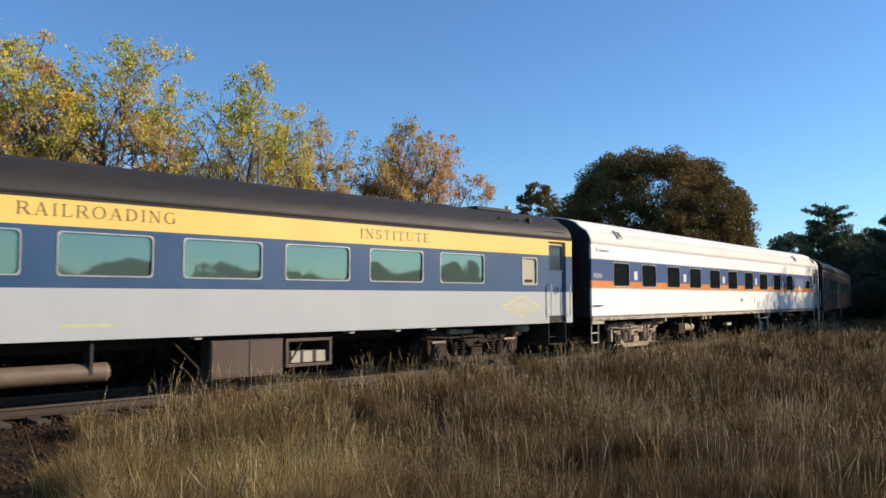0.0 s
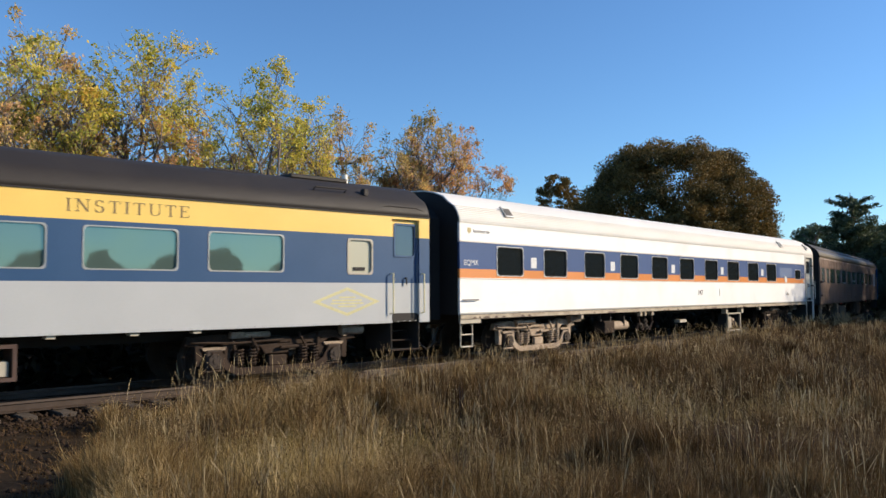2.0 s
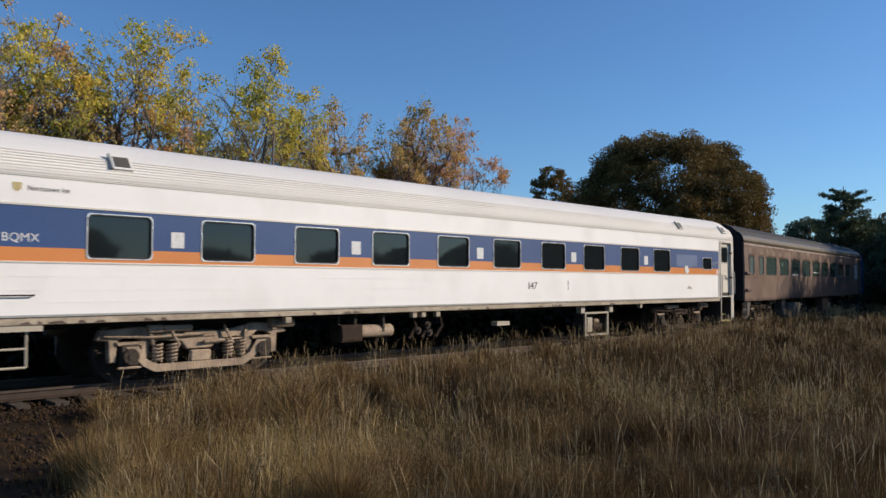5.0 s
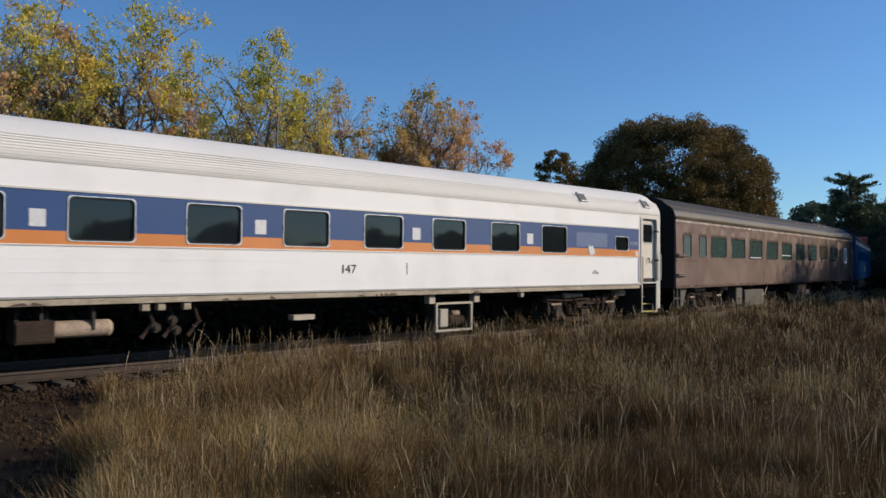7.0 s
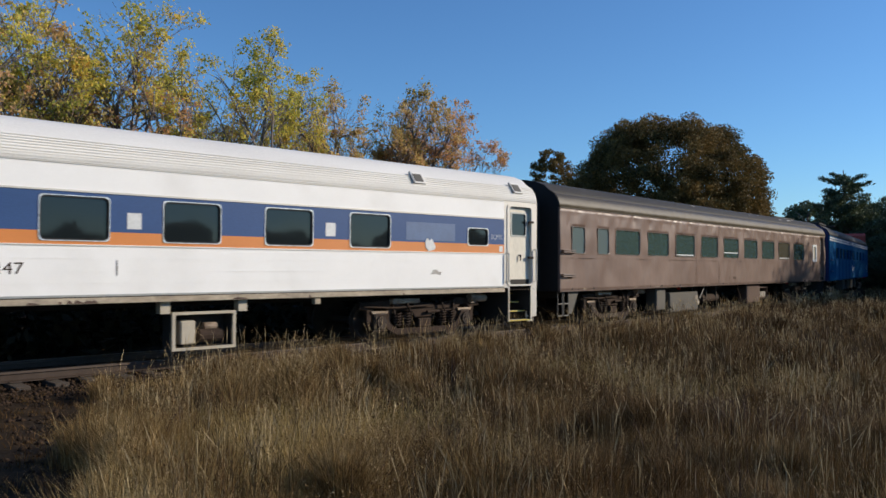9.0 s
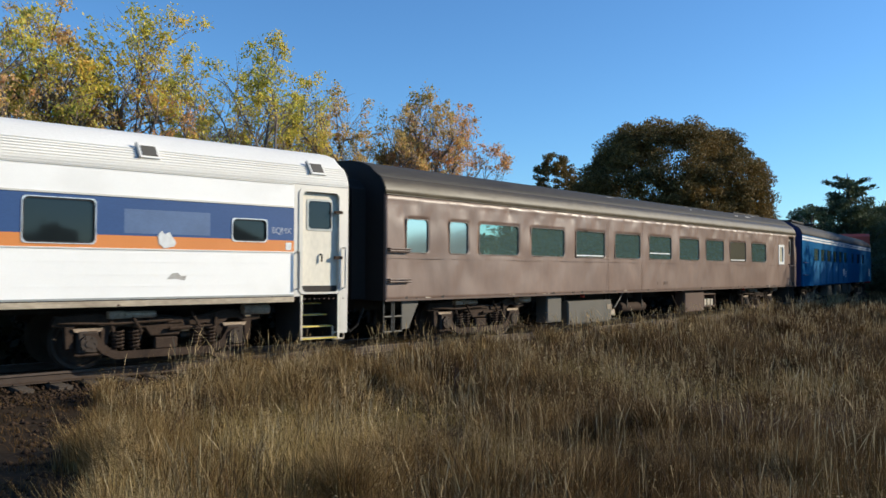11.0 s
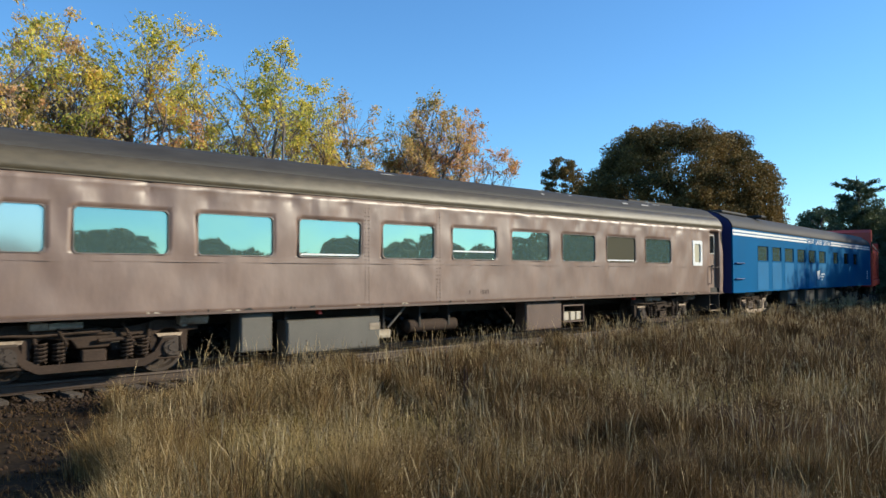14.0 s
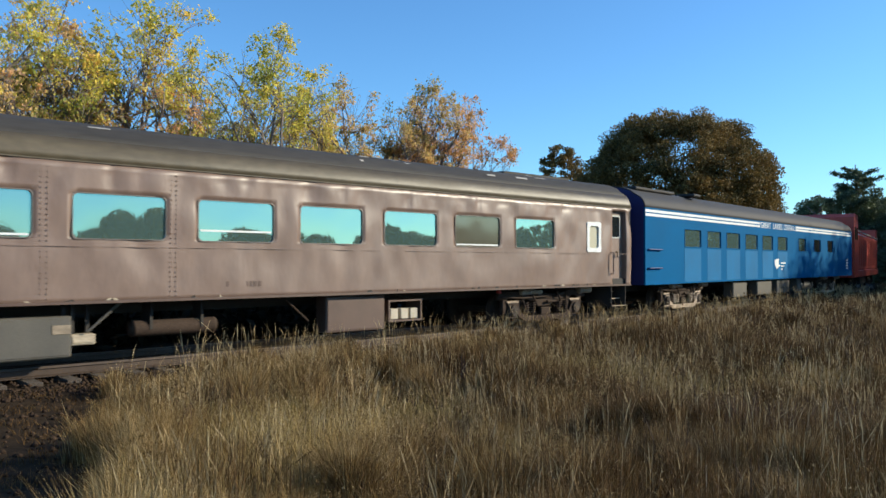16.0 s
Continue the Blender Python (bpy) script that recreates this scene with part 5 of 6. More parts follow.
STRAW = leaf_mat("yellow_straw", ((0.22, 0.16, 0.05), (0.42, 0.30, 0.11), (0.60, 0.45, 0.22)), 0.3, 0.15, 0.5)
MAT = leaf_mat("matted_green_straw", ((0.04, 0.0295, 0.0114), (0.152, 0.113, 0.038), (0.288, 0.21, 0.076), (0.432, 0.318, 0.152)), 0.14, 0.12, 0.8)
PLUM = leaf_mat("withered_plum_weeds", ((0.024, 0.0155, 0.0122), (0.06, 0.0388, 0.0319), (0.104, 0.0683, 0.0532)), 0.15, 0.1, 0.8)
STALK = leaf_mat("pale_stalks", ((0.288, 0.189, 0.09), (0.45, 0.333, 0.171), (0.594, 0.477, 0.279)), 0.2, 0.2, 0.5)


def blades(name, x, y, h, w, material, label, r, bend=0.6, head=False, lean_way=None):
    """Bent tapering blades rooted in the ground; with a feathery head where asked."""
    n = len(x)
    if not n:
        return
    z = ground_z(x, y) - 0.02
    t = r.uniform(0, math.tau, n)
    lean = h * np.abs(r.normal(0, bend, n))
    t2 = r.uniform(0, math.tau, n) if lean_way is None else lean_way
    dx, dy = np.cos(t2) * lean, np.sin(t2) * lean
    ax, ay = np.cos(t) * w / 2, np.sin(t) * w / 2
    rows = []
    prof = ((0, 1.0), (0.5, 0.8)) if not head else ((0, 0.7), (0.72, 0.6), (0.84, 1.7))
    for k, g in prof:
        cx, cy, cz = x + dx * k ** 2, y + dy * k ** 2, z + h * k * (1 - 0.12 * k)
        rows += [np.stack([cx - ax * g, cy - ay * g, cz], -1), np.stack([cx + ax * g, cy + ay * g, cz], -1)]
    rows.append(np.stack([x + dx, y + dy, z + h * 0.9], -1))
    m = len(rows)
    v = np.stack(rows, 1)
    quads = [(2 * k, 2 * k + 1, 2 * k + 3, 2 * k + 2) for k in range(len(prof) - 1)]
    pat = [i for q in quads for i in q] + [m - 3, m - 2, m - 1]
    loops = (np.array(pat)[None] + m * np.arange(n)[:, None]).ravel()
    sizes = np.tile([4] * len(quads) + [3], n)
    me = quick_mesh(name, v.reshape(-1, 3), loops, sizes, material)
    tagged(new(name, me), label, "grass", kind="stuff")


def scatter(r, n, r0, r1, a0=-35, a1=34, power=2.0):
    d = (r0 ** power + (r1 ** power - r0 ** power) * r.rand(n)) ** (1 / power)
    a = np.radians(r.uniform(a0, a1, n))
    return d * np.sin(a), d * np.cos(a)


def meadow_keep(x, y, r, fringe=1.9):
    q, s = off_track(x, y)
    az = np.degrees(np.arctan2(x, y))
    d = np.hypot(x, y)
    edge = -24.2 + 1.3 * waves(x, y, 1.6, 9) + 0.35 * r.normal(0, 1, len(x))
    bare_left = (az < edge)
    toe = fringe + 0.45 * waves(x, y, 2.3, 12) + 0.8 * soft_step(-4, -12, s)
    return (q > toe) & ~bare_left & (r.rand(len(x)) < 0.60 + 0.55 * waves(x, y, 0.8, 21))


def spots(x, y, places):
    """One in the middle of each place (azimuth, distance, half width, half depth), falling off to nothing."""
    az, d = np.degrees(np.arctan2(x, y)), np.hypot(x, y)
    out = np.zeros(len(x))
    for a, q, wa, wd in places:
        out = np.maximum(out, np.exp(-((az - a) / wa) ** 2 - ((d - q) / wd) ** 2))
    return out


# trodden greenish grass, and withered weeds
GREEN_SPOTS = ((10, 14, 5, 3.2), (14, 11.8, 6, 2.0), (-3, 9.5, 5, 1.6), (4, 7.2, 4, 1.0), (22, 13, 6, 1.4), (-13, 7.5, 5, 1.6))
PLUM_SPOTS = ((3, 21, 4, 4.0), (21, 8.6, 5, 0.9), (18, 30, 8, 7.0), (25, 19, 4, 3.0))


def low_plants(r):
    """Matted greenish grass and patches of withered weeds."""
    for n, r0, r1, w in ((60000, 3.0, 9.5, 0.005), (80000, 9.0, 20.0, 0.009)):
        x, y = scatter(r, n, r0, r1, -25, 34, 1.5)
        ok = meadow_keep(x, y, r, 2.0) & (spots(x, y, GREEN_SPOTS) + 0.35 * waves(x, y, 1.4, 91) + r.normal(0, 0.2, len(x)) > 0.45)
        x, y = x[ok], y[ok]
        blades("matted_grass", x, y, r.uniform(0.12, 0.55, len(x)), w * r.uniform(0.6, 1.5, len(x)), MAT, "matted greenish straw-coloured grass", r, 0.8)
    for n, r0, r1, w in ((70000, 3.0, 12.0, 0.009), (90000, 11.0, 40.0, 0.022)):
        x, y = scatter(r, n, r0, r1, -25, 34, 1.5)
        ok = meadow_keep(x, y, r, 2.6) & (spots(x, y, PLUM_SPOTS) + 0.4 * waves(x, y, 1.6, 93) + r.normal(0, 0.2, len(x)) > 0.5)
        x, y = x[ok], y[ok]
        blades("plum_weeds", x, y, r.uniform(0.25, 0.68, len(x)), w * r.uniform(0.6, 1.6, len(x)), PLUM, "withered plum-brown weeds in patches", r, 0.35)


def seed_heads(r):
    """Fuzz of small dry seed heads over the grass tops."""
    root = tagged(new("seed_heads"), "fuzzy dry brown seed heads over the grass", "grass", kind="stuff")
    cs, ss = [], []
    for n, r0, r1, size in ((90000, 3.0, 9.0, 0.009), (80000, 8.5, 20.0, 0.018), (60000, 19.0, 50.0, 0.04)):
        x, y = scatter(r, n // 8, r0, r1, -26, 34, 1.5)
        ok = meadow_keep(x, y, r, 2.0)
        x, y = x[ok], y[ok]
        z = ground_z(x, y) + np.clip(0.42 + 0.16 * waves(x, y, 3.0, 31) + r.normal(0, 0.09, len(x)), 0.12, 0.9)
        c = np.stack([x, y, z], 1)[:, None] + r.normal(0, 1, (len(x), 8, 3)) * np.array([0.02, 0.02, 0.06])
        cs.append(c.reshape(-1, 3))
        ss.append(size * r.uniform(0.5, 1.5, len(x) * 8))
    c, size = np.concatenate(cs), np.concatenate(ss) * 0.8
    pale = np.repeat(r.rand(len(c) // 8) < 0.4, 8)
    leaf_cloud("heads", c[~pale], size[~pale], WEED, r, root, aspect=0.4)
    leaf_cloud("heads", c[pale], size[pale] * 0.8, STALK, r, root, "pale bleached seed heads", aspect=0.35)


def grass():
    r = np.random.RandomState(11)
    # blades, nearest and farthest, width, tufts to the square metre, spread of a tuft
    layers = ((330000, 2.6, 8.5, 0.0036, 20, 0.052), (350000, 8.0, 17.0, 0.0062, 12, 0.072), (230000, 16.0, 34.0, 0.013, 6, 0.11), (100000, 32.0, 75.0, 0.035, 2, 0.25))
    for n, r0, r1, w, thick, wide in layers:
        area = radians(69) / 2 * (r1 ** 2 - r0 ** 2)
        cx, cy = scatter(r, int(area * thick), r0, r1, power=1.6)
        rooted = meadow_keep(cx, cy, r)
        cx, cy = cx[rooted], cy[rooted]
        m = len(cx)
        size = np.clip(r.lognormal(0, 0.5, m), 0.35, 2.6)                 # full and poor tufts
        pick = r.choice(m, n, p=size / size.sum())
        ang, rad = r.uniform(0, math.tau, n), np.abs(r.normal(0, wide, n)) * np.sqrt(size[pick])
        x, y = cx[pick] + np.cos(ang) * rad, cy[pick] + np.sin(ang) * rad
        stray = r.rand(n) < 0.15                                          # short growth between the tufts
        sx, sy = scatter(r, n, r0, r1, power=1.6)
        x, y = np.where(stray, sx, x), np.where(stray, sy, y)
        ok = ~stray | meadow_keep(x, y, r)
        tall = 0.40 + 0.15 * waves(x, y, 3.0, 31) + 0.09 * waves(x, y, 0.9, 33)
        tall = tall * (1 - 0.7 * spots(x, y, GREEN_SPOTS)) * np.where(stray, 0.5, (0.55 + 0.38 * np.sqrt(size) * r.uniform(0.75, 1.25, m))[pick])
        h = np.clip(tall * r.uniform(0.5, 1.4, n), 0.07, 0.95)
        way = ang + r.normal(0, 0.7, n)
        wid = w * r.uniform(0.6, 1.5, n)
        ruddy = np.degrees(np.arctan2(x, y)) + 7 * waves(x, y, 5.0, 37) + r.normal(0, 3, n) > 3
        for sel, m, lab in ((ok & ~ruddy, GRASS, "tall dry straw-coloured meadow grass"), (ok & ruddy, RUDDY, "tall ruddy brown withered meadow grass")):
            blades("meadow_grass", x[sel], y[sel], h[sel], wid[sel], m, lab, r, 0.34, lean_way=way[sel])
    # thinner grass round the camera's standing place
    x, y = scatter(r, 60000, 0.8, 30, 36, 324, 1.6)
    q, _ = off_track(x, y)
    x, y = x[q > 2.4], y[q > 2.4]
    blades("meadow_grass", x, y, r.uniform(0.15, 0.5, len(x)), 0.012 * r.uniform(0.6, 1.5, len(x)), GRASS, "tall dry straw-coloured meadow grass", r)
    x, y = scatter(r, 16000, 3.0, 16, -42, -24, 1.5)
    q, _ = off_track(x, y)
    ok = (q > 1.9) & (waves(x, y, 0.9, 71) > 0.1)
    x, y = x[ok], y[ok]
    blades("dead_litter", x, y, r.uniform(0.03, 0.16, len(x)), 0.008 * r.uniform(0.6, 1.5, len(x)), WEED, "short dead litter on bare dark soil", r, 0.9)
    x, y = scatter(r, 48000, 3.2, 9.5, -24.6, -6, 1.6)                # dense fine straw
    ok = (np.degrees(np.arctan2(x, y)) > -23.6 + 0.9 * waves(x, y, 1.6, 9)) & (off_track(x, y)[0] > 2.3) & (waves(x, y, 1.1, 77) + r.normal(0, 0.3, len(x)) > 0.0)
    x, y = x[ok], y[ok]
    blades("straw_grass", x, y, r.uniform(0.18, 0.5, len(x)), 0.0032 * r.uniform(0.6, 1.4, len(x)), STRAW, "fine dense yellow straw grass", r, 0.3)
    seed_heads(r)
    low_plants(np.random.RandomState(17))
    x, y = scatter(r, 1300, 3.6, 9.5, -23.5, -8, 1.5)
    ok = waves(x, y, 1.5, 81) > -0.1
    x, y = x[ok], y[ok]
    blades("long_grass", x, y, r.uniform(0.35, 0.75, len(x)), r.uniform(0.0025, 0.005, len(x)), STRAW, "long pale yellow-green grass blades", r, 0.45)
    # brown weeds in patches; thickened to the right, where their dark also stands for shade
    for n, r0, r1, w in ((80000, 3.0, 14.0, 0.007), (140000, 13.0, 45.0, 0.017)):
        x, y = scatter(r, n, r0, r1, -20, 34, 1.6)
        ok = meadow_keep(x, y, r, 2.4) & (waves(x, y, 4.5, 41) + 0.8 * soft_step(-5, 12, x) - 1.2 * spots(x, y, GREEN_SPOTS) > 0.25)
        x, y = x[ok], y[ok]
        blades("brown_weeds", x, y, r.uniform(0.3, 0.75, len(x)), w * r.uniform(0.6, 1.6, len(x)), WEED, "withered dark brown weeds among the grass", r, 0.25)
    # pale seeding stalks, thickest along the track's edge
    x, y = scatter(r, 42000, 3.4, 30, -24, 33, 1.5)
    ok = meadow_keep(x, y, r, 1.6) & (waves(x, y, 1.5, 51) > 0.0)
    x, y = x[ok], y[ok]
    blades("seed_stalks", x, y, r.uniform(0.3, 0.9, len(x)), 0.0014 + 0.00022 * np.hypot(x, y), STALK, "pale feathery grass stalks gone to seed", r, 0.22, True)
    s = r.uniform(-9, 30, 5200)
    q = 1.7 + np.abs(r.normal(0, 0.8, 5200))
    i = np.clip(np.round(s - TRACK_S[0]).astype(int), 0, len(TRACK_S) - 1)
    px = TRACK_PTS[i, 0] + np.cos(TRACK_PTS[i, 2]) * (s - TRACK_S[i]) + np.sin(TRACK_PTS[i, 2]) * q
    py = TRACK_PTS[i, 1] + np.sin(TRACK_PTS[i, 2]) * (s - TRACK_S[i]) - np.cos(TRACK_PTS[i, 2]) * q
    ok = waves(px, py, 1.3, 61) > 0.12
    px, py = px[ok], py[ok]
    blades("track_side_stalks", px, py, r.uniform(0.35, 1.1, len(px)), 0.0016 + 0.0002 * np.hypot(px, py), STALK, "pale tall grass stalks along the ballast edge", r, 0.3, True)


# ---- trees ----
def leaf_cloud(name, centre, size, material, r, parent, label="", flat=0.0, aspect=0.6):
    """Small folded leaves, one at each centre, turned at random."""
    n = len(centre)
    d = r.normal(0, 1, (n, 3))
    d /= np.linalg.norm(d, axis=1)[:, None] + 1e-9
    e = r.normal(0, 1, (n, 3))
    e -= d * (d * e).sum(1)[:, None]
    e /= np.linalg.norm(e, axis=1)[:, None] + 1e-9
    f = np.cross(d, e)
    s = size[:, None]
    v = np.stack([centre - d * s, centre + e * s * aspect + f * s * 0.15, centre + d * s, centre - e * s * aspect + f * s * 0.15], 1)
    base = 4 * np.arange(n)[:, None]
    loops = (np.array([0, 1, 2, 0, 2, 3])[None] + base).ravel()
    me = quick_mesh(name, v.reshape(-1, 3), loops, np.full(2 * n, 3), material)
    ob = new(name, me)
    ob.parent = parent
    return tagged(ob, label) if label else ob


def grow(r, base, height, spread, stems=1, forks=4, levels=4, up=0.5, thick=0.14, first=0.25):
    """Limbs as lists of (points, r0, r1), and the twigs' ends."""
    limbs, tips = [], []

    def limb(p, d, length, rad, level):
        pts = [p]
        n = 4 if level < 3 else 2
        for k in range(n):
            d = (d + Vector(r.normal(0, 0.14, 3)) + Vector((0, 0, 0.06 * up))).normalized()
            p = p + d * (length / n)
            pts.append(p)
        limbs.append((pts, rad, rad * 0.5))
        if level >= levels:
            tips.extend(pts[1:])
            return
        for k in range(forks if level else forks + 2):
            t = r.uniform(0.35 if level else first, 1.0)
            i = min(int(t * n), n - 1)
            q = pts[i].lerp(pts[i + 1], t * n - i)
            side = Vector((r.normal(), r.normal(), r.normal() * 0.5)).normalized()
            nd = (d * (0.55 + 0.3 * up) + side * spread + Vector((0, 0, up * 0.4))).normalized()
            limb(q, nd, length * r.uniform(0.48, 0.72), rad * 0.48, level + 1)
        limb(p, d, length * 0.55, rad * 0.5, level + 1)
    for k in range(stems):
        a = r.uniform(0, math.tau)
        lean = 0.0 if stems == 1 else 0.32
        limb(Vector(base) + Vector((math.cos(a), math.sin(a), 0)) * 0.25 * (stems > 1), Vector((math.cos(a) * lean, math.sin(a) * lean, 1)).normalized(), height * 0.5, thick, 0)
    return limbs, tips


def broadleaf(x, y, height, seed, low_m, top_m, label, leaves=8000, leaf=0.06, half=2.2, stems=2, z=-0.4, turn=0.62):
    """A deciduous tree: stems, forking limbs bent into a rounded crown, leaf bunches on twigs and on upright shoots."""
    r = np.random.RandomState(seed)
    root = tagged(new("tree"), label, "tree", "trees beyond the track")
    root.location = (x, y, z)
    limbs, tips = grow(r, (0, 0, 0), height, 0.8, stems, 4, 4)
    k = height / max(p.z for p in tips)
    mid, up = height * 0.60, height * 0.36
    skew = [r.uniform(0, math.tau) for _ in range(3)]

    def fit(p):
        """Draw what grows past the crown's uneven outline back to it."""
        q = Vector((p.x * k, p.y * k, p.z * k - mid))
        a = math.atan2(q.y, q.x)
        wide = half * (1 + 0.16 * math.sin(2 * a + skew[0]) + 0.14 * math.sin(3 * a + q.z + skew[1]) + 0.10 * math.sin(q.z * 2.1 + skew[2]))
        rho = math.sqrt((q.x ** 2 + q.y ** 2) / wide ** 2 + (q.z / (up if q.z > 0 else height)) ** 2)
        if rho > 0.8:
            q *= (0.8 + 0.3 * math.tanh((rho - 0.8) / 0.3)) / rho
        return q + Vector((0, 0, mid))
    stretch = (height - 0.45) / max(fit(p).z for p in tips)

    def draw(p):
        q = fit(p)
        return Vector((q.x, q.y, q.z * stretch))
    bm = bmesh.new()
    for pts, a, b in limbs:
        if a > 0.012 or r.rand() < 0.6:
            tube(bm, [draw(p) for p in pts], a, 6 if a > 0.05 else 3, b, False)
    t = np.array([draw(p) for p in tips])
    t = t[t[:, 2] > height * 0.36]
    bare = waves(t[:, 0] + x, t[:, 1] + t[:, 2] * 1.3, 2.0, seed + 500)
    t = t[bare + 2.6 * (t[:, 2] / height - 0.52) + 0.35 * np.hypot(t[:, 0], t[:, 1]) / half > 0.15]   # leafless gaps, most of them low inside the crown
    pick = t[r.randint(0, len(t), leaves // 26)]
    high = t[t[:, 2] > height * 0.80]
    shoots = []
    for p in high[r.randint(0, len(high), 9)]:               # upright leaders over the crown
        p = Vector(p)
        e = p + Vector((r.normal(0, 0.12), r.normal(0, 0.12), r.uniform(0.25, 0.75)))
        tube(bm, [p, p.lerp(e, 0.5) + Vector((0.04, 0, 0)), e], 0.014, 3, 0.007, False)
        shoots += [p.lerp(e, f) for f in (0.6, 1.0, 1.0)]
    part("trunk", bm, M["bark"], root, "grey-brown forked trunk and branches")
    pick = np.concatenate([pick, np.array(shoots)])
    spray = r.uniform(0.55, 1.3, (len(pick), 1, 1))
    c = pick[:, None] + r.normal(0, 1, (len(pick), 26, 3)) * spray * np.array([0.15, 0.15, 0.12]) - np.array([0, 0, 0.06])
    top = pick[:, 2] / height + 0.10 * waves(pick[:, 0] * 1.0, pick[:, 1] + pick[:, 2], 1.6, seed + 7) + r.normal(0, 0.05, len(pick)) > turn
    for sel, m, lab in ((top, top_m, "upper leaves still partly green"), (~top, low_m, "withering lower leaves")):
        if sel.any():
            q = c[sel].reshape(-1, 3)
            leaf_cloud("crown", q, leaf * r.uniform(0.6, 1.35, len(q)), m, r, root, lab)
    return root


AUTUMN = leaf_mat("yellow_green_leaves", ((0.268, 0.305, 0.0671), (0.537, 0.512, 0.11), (0.832, 0.659, 0.122), (0.778, 0.512, 0.159)), 0.5, 0.25, 0.5, 0.4)
RUSSET = leaf_mat("russet_leaves", ((0.403, 0.293, 0.122), (0.671, 0.403, 0.171), (0.778, 0.415, 0.171), (0.698, 0.366, 0.207)), 0.5, 0.25, 0.5, 0.4)
OLIVE = leaf_mat("olive_leaves", ((0.295, 0.281, 0.0976), (0.537, 0.415, 0.146), (0.752, 0.512, 0.195), (0.752, 0.464, 0.268)), 0.5, 0.25, 0.5, 0.4)
OAK = leaf_mat("dark_oak_leaves", ((0.05, 0.048, 0.017), (0.12, 0.09, 0.03), (0.20, 0.13, 0.04), (0.25, 0.15, 0.045)), 0.25, 0.2, 0.3)
NEEDLE = leaf_mat("dark_needles", ((0.05, 0.075, 0.046), (0.10, 0.135, 0.075), (0.15, 0.185, 0.09)), 0.15, 0.2, 0.3)
# undergrowth leaves, coloured near black to stand for shade behind the train
SHADED_HEDGE = leaf_mat("shade_darkened_hedge_leaves", ((0.012, 0.011, 0.005), (0.028, 0.022, 0.009), (0.045, 0.032, 0.012)), 0.1, 0.2, 0.4)


def at(az, dist):
    return dist * math.sin(radians(az)), dist * math.cos(radians(az))


# azimuth, distance, height, half width, seed, lower leaves, upper leaves
LEFT_TREES = (
    (-33.2, 29, 11.0, 2.3, 3, OLIVE, AUTUMN), (-29.4, 29.5, 11.5, 2.2, 5, RUSSET, OLIVE), (-25.2, 31, 11.8, 2.3, 8, OLIVE, AUTUMN), (-21.4, 32, 12.2, 2.2, 13, RUSSET, AUTUMN),
    (-16.2, 33, 11.9, 2.3, 21, AUTUMN, AUTUMN), (-12.6, 34.5, 10.9, 1.9, 27, OLIVE, AUTUMN), (-9.4, 38, 9.7, 2.2, 29, OLIVE, OLIVE), (-6.6, 39.5, 11.2, 2.5, 34, RUSSET, OLIVE),
    (-3.8, 41, 11.7, 2.2, 36, RUSSET, OLIVE), (-0.8, 42.5, 11.2, 2.3, 38, RUSSET, RUSSET), (1.6, 44, 9.2, 1.3, 44, RUSSET, RUSSET), (-18.8, 36, 9.0, 2.2, 47, OLIVE, OLIVE))
for az, dist, h, half, seed, low_m, top_m in LEFT_TREES:
    x, y = at(az, dist)
    lab = {"yellow_green_leaves": "yellow-green autumn tree behind the railway", "russet_leaves": "russet-brown autumn tree behind the railway", "olive_leaves": "half-bare olive and brown autumn tree behind the railway"}[low_m.name]
    broadleaf(x, y, h, seed, low_m, top_m, lab, half=half, leaves=int(4500 * half))


def dome_tree(x, y, height, radius, seed, material, label, leaves, leaf, squash=1.0, hole=None, low=0.12, loose=0.13, n_lobe=420):
    """A dense round-crowned tree: trunk, limbs, and leaf bunches in lobes near the crown's skin."""
    r = np.random.RandomState(seed)
    root = tagged(new("tree"), label, "tree", "trees beyond the track")
    root.location = (x, y, -0.4)
    limbs, tips = grow(r, (0, 0, 0), height * 0.9, 0.85, 1, 4, 2, thick=height * 0.03)
    bm = bmesh.new()
    k = height * 0.85 / max(p.z for p in tips)
    for pts, a, b in limbs:
        tube(bm, [p * k for p in pts], a, 6, b, False)
    part("trunk", bm, M["bark"], root)
    d = r.normal(0, 1, (n_lobe, 3))
    d[:, 2] = np.abs(d[:, 2]) * 1.1 - 0.35
    d /= np.linalg.norm(d, axis=1)[:, None]
    rad = r.uniform(0.74, 0.96, n_lobe)
    c0 = height * 0.42
    lobes = np.stack([d[:, 0] * radius * rad, d[:, 1] * radius * rad * squash, c0 + d[:, 2] * (height - c0) * rad], 1)
    inner = r.normal(0, 0.36, (140, 3)) * np.array([radius, radius * squash, (height - c0) * 0.8]) + np.array([0, 0, c0])
    inside = ((inner - np.array([0, 0, c0])) / np.array([radius, radius * squash, height - c0]) * 1.15) ** 2
    lobes = np.concatenate([lobes, inner[inside.sum(1) < 1]])
    if hole is not None:
        hx, hz, hr = hole
        across = (lobes[:, 0] * y - lobes[:, 1] * x) / math.hypot(x, y)
        lobes = lobes[np.hypot(across - hx, lobes[:, 2] - hz) > hr]
    pick = lobes[r.randint(0, len(lobes), leaves)]
    p = r.normal(0, 1, (leaves, 3))
    p /= np.linalg.norm(p, axis=1)[:, None]
    c = pick + p * (radius * loose * r.uniform(0.2, 1.0, leaves) ** 0.6)[:, None] * np.array([1, 1, 0.75])
    c = c[c[:, 2] > height * low]
    leaf_cloud("crown", c, leaf * r.uniform(0.5, 1.4, len(c)), material, r, root)
    return root


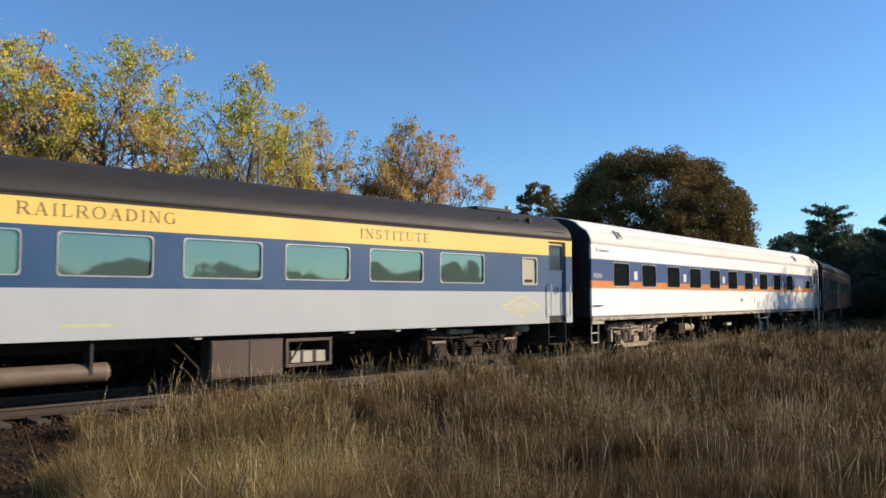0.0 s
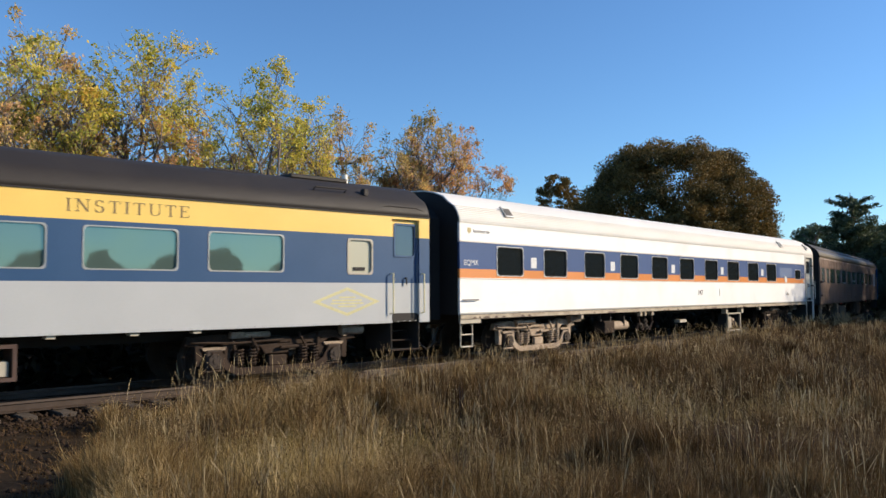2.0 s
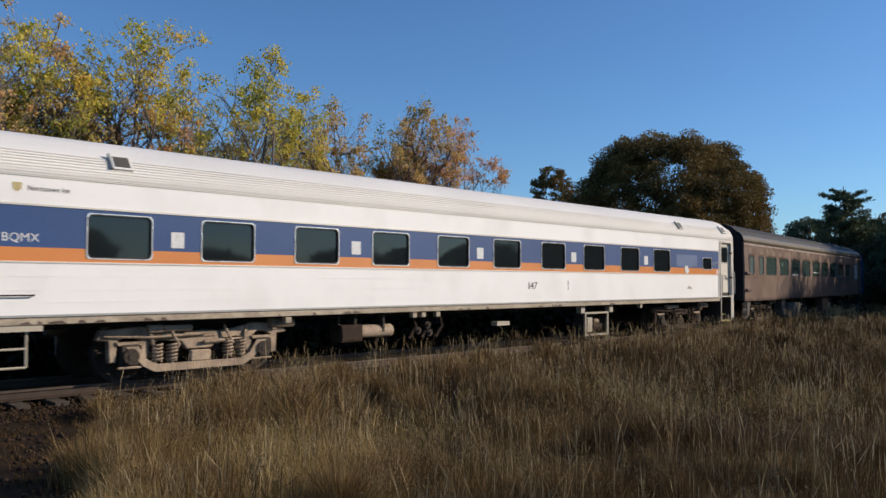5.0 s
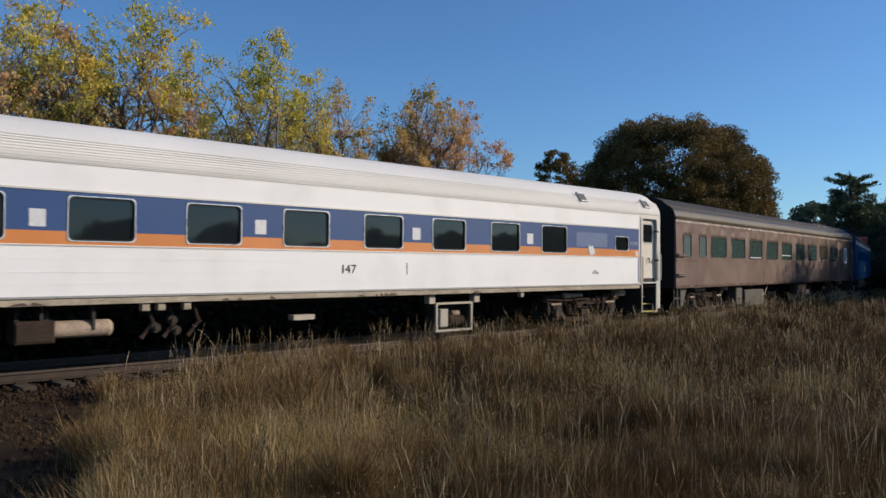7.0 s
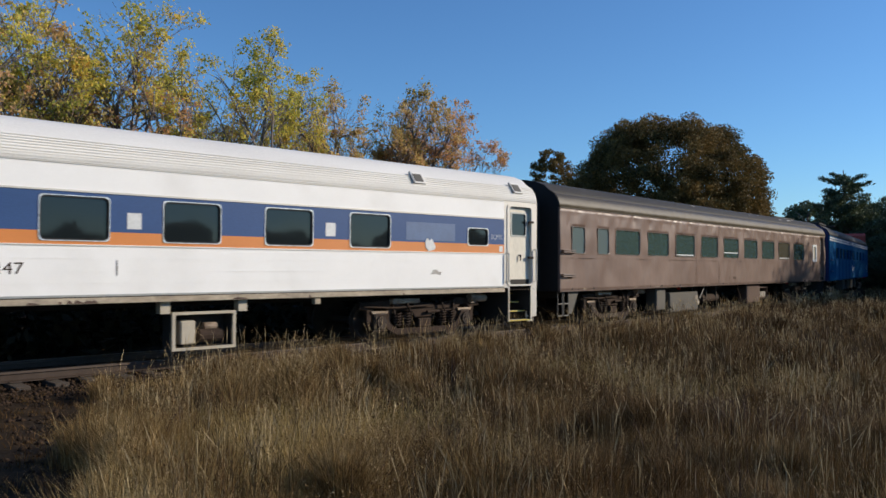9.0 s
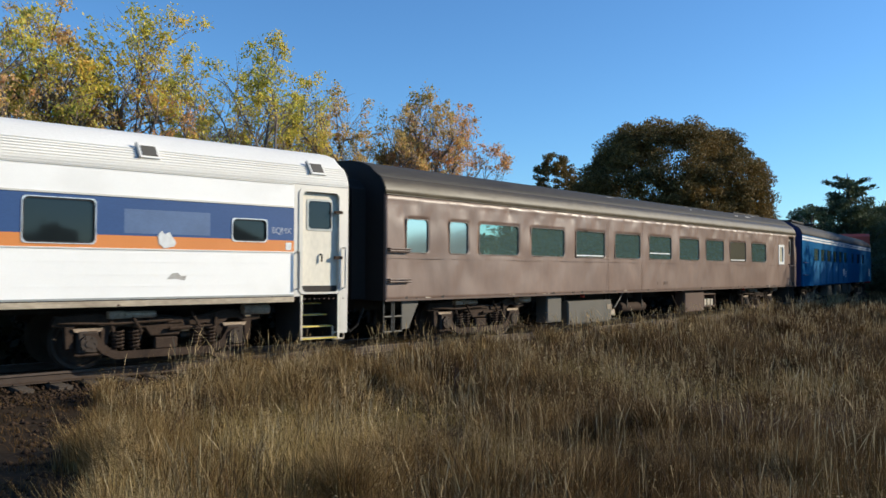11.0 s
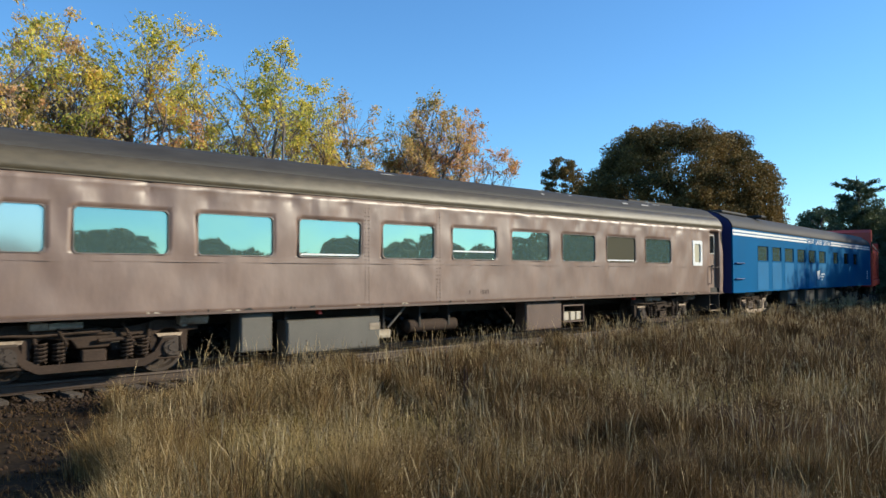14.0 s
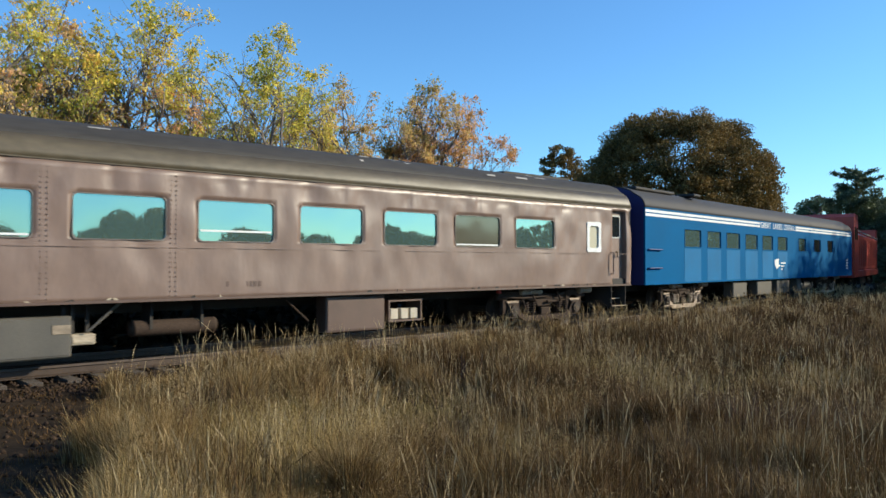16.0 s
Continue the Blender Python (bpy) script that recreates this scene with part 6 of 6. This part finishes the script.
x, y = at(14.6, 72)
dome_tree(x, y, 15.5, 8.9, 71, OAK, "large round dark oak with browning leaves", 260000, 0.085, hole=(0.9, 11.9, 0.85), loose=0.105, n_lobe=620)
x, y = at(6.8, 82)
dome_tree(x, y, 14.8, 3.1, 73, OAK, "small dark tree beside the oak", 24000, 0.11)
x, y = at(8.6, 84)
dome_tree(x, y, 12.0, 3.2, 74, OAK, "small dark tree beside the oak", 22000, 0.11)
x, y = at(4.2, 80)
broadleaf(x, y, 10.0, 77, RUSSET, RUSSET, "nearly bare slender tree", leaves=700, leaf=0.08, half=2.2)


def conifer(x, y, height, radius, seed, label, leaves=26000, leaf=0.22):
    """A ragged pine: straight trunk, whorls of boughs, needle tufts, gaps between."""
    r = np.random.RandomState(seed)
    root = tagged(new("tree"), label, "tree", "trees beyond the track")
    root.location = (x, y, -0.4)
    bm = tube(bmesh.new(), [(0, 0, 0), (0.1, 0, height * 0.5), (0, 0.05, height)], 0.28, 7, 0.04, False)
    tips = []
    for k in range(110):
        z = height * r.uniform(0.05, 0.94) ** 1.1
        a = r.uniform(0, math.tau)
        ln = radius * (1.05 - z / height) ** 0.6 * r.uniform(0.4, 1.15)
        e = Vector((math.cos(a) * ln, math.sin(a) * ln, z + ln * r.uniform(0.0, 0.5)))
        tube(bm, [(0, 0, z), Vector((0, 0, z)).lerp(e, 0.5) + Vector((0, 0, -0.05)), e], 0.06, 4, 0.02, False)
        tips += [Vector((0, 0, z)).lerp(e, t) for t in r.uniform(0.3, 1.05, 3 + int(4 * ln))]
    part("trunk", bm, M["bark"], root)
    t = np.array(tips)
    pick = t[r.randint(0, len(t), leaves)]
    c = pick + r.normal(0, 1, pick.shape) * np.array([0.55, 0.55, 0.34]) * (1.2 - pick[:, 2:] / height)
    leaf_cloud("crown", c, leaf * r.uniform(0.5, 1.2, len(c)), NEEDLE, r, root, aspect=0.3)


for az, dist, h, rad, seed in ((25.6, 92, 12.1, 5.6, 81), (29.4, 88, 10.4, 5.0, 82), (32.5, 80, 12.5, 4.5, 83), (27.6, 108, 10.0, 4.0, 84)):
    x, y = at(az, dist)
    conifer(x, y, h, rad, seed, "dark ragged pine at the end of the meadow")
for az, dist, h, rad, seed in ((23.4, 104, 10.2, 3.8, 85), (27.9, 96, 9.4, 4.2, 90), (27.5, 100, 7.2, 5.0, 86), (31.0, 95, 8.0, 5.0, 87), (24.8, 110, 6.5, 5.0, 88)):
    x, y = at(az, dist)
    dome_tree(x, y, h, rad, seed, NEEDLE, "dark leafy tree at the end of the meadow", 20000, 0.15)

# the wood on the sunny side, whose shade lies over the far end of the train
for k, (x, y, h, rad) in enumerate(((42, 40, 14.0, 4.2), (48, 46, 16.0, 5.0), (41, 50, 14.5, 4.5), (55, 55, 17.0, 5.5), (47, 61, 16.0, 5.0), (60, 66, 17.0, 5.5), (55, 74, 16.0, 5.5), (64, 82, 17.0, 5.5), (62, 92, 16.0, 5.0))):
    dome_tree(x, y, h, rad, 100 + k, OAK, "tall leafy tree at the meadow's edge", 15000, 0.15, low=0.05, loose=0.34)
# small trees out of view, added to darken the meadow's right side
for k, (x, y, h, rad) in enumerate(((31, 32, 8.0, 3.6), (35, 36, 9.5, 4.0), (38, 31, 9.0, 4.0), (30, 37, 7.0, 3.2))):
    dome_tree(x, y, h, rad, 180 + k, OAK, "small unseen tree added to shade the meadow", 9000, 0.15, low=0.0, loose=0.34)
for k in range(9):
    dome_tree(50 + 2.5 * (k % 3), 37 + 6.5 * k, 6.5 + (k % 4) * 0.5, 4.8, 160 + k, OAK, "leafy bush under the wood's edge", 3200, 0.32, low=0.0)
# low far tree line that the carriage windows mirror
rr = random.Random(3)
for k in range(16):
    y = -75 + 8.0 * k + rr.uniform(-3, 3)
    dome_tree(118 + rr.uniform(-8, 8), y, rr.uniform(5.0, 10.5), rr.uniform(4.5, 6.5), 130 + k, OAK, "low dark tree in the far tree line", 2600, 0.5, low=0.0)


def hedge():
    """Dense undergrowth behind the track; the train's shade is put into its leaf colour."""
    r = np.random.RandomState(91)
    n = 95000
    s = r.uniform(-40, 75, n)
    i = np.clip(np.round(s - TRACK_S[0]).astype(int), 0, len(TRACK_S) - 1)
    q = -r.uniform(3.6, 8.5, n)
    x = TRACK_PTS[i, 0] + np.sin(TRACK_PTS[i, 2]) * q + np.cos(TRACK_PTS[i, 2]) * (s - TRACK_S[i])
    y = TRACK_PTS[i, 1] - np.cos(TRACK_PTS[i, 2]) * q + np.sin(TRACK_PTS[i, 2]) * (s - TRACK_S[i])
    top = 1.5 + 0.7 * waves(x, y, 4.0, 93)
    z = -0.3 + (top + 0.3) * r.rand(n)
    root = tagged(new("undergrowth"), "tangled undergrowth behind the track, darkened in colour for shade", "undergrowth", kind="stuff")
    leaf_cloud("foliage", np.stack([x, y, z], 1), 0.15 * r.uniform(0.5, 1.4, n), SHADED_HEDGE, r, root)


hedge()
grass()
tie_track()
ballast()


def motions():
    for c, off in zip(CARS, OFFSETS):
        half = BOGIE_HALF if c.name.startswith("passenger") else 5.8
        walk(c, [(t, car_pose(s + off, half)) for t, s in TRAVEL])
    times = [0.2 * k for k in range(81)]
    way = np.interp(times, [t for t, _ in TRAVEL], [s for _, s in TRAVEL])
    for w, ax in WHEELSETS:
        walk(w, [(t, pose(ax, 0, 0.457, 0, math.degrees((s - way[0]) / 0.457), 0)) for t, s in zip(times, way)])


motions()
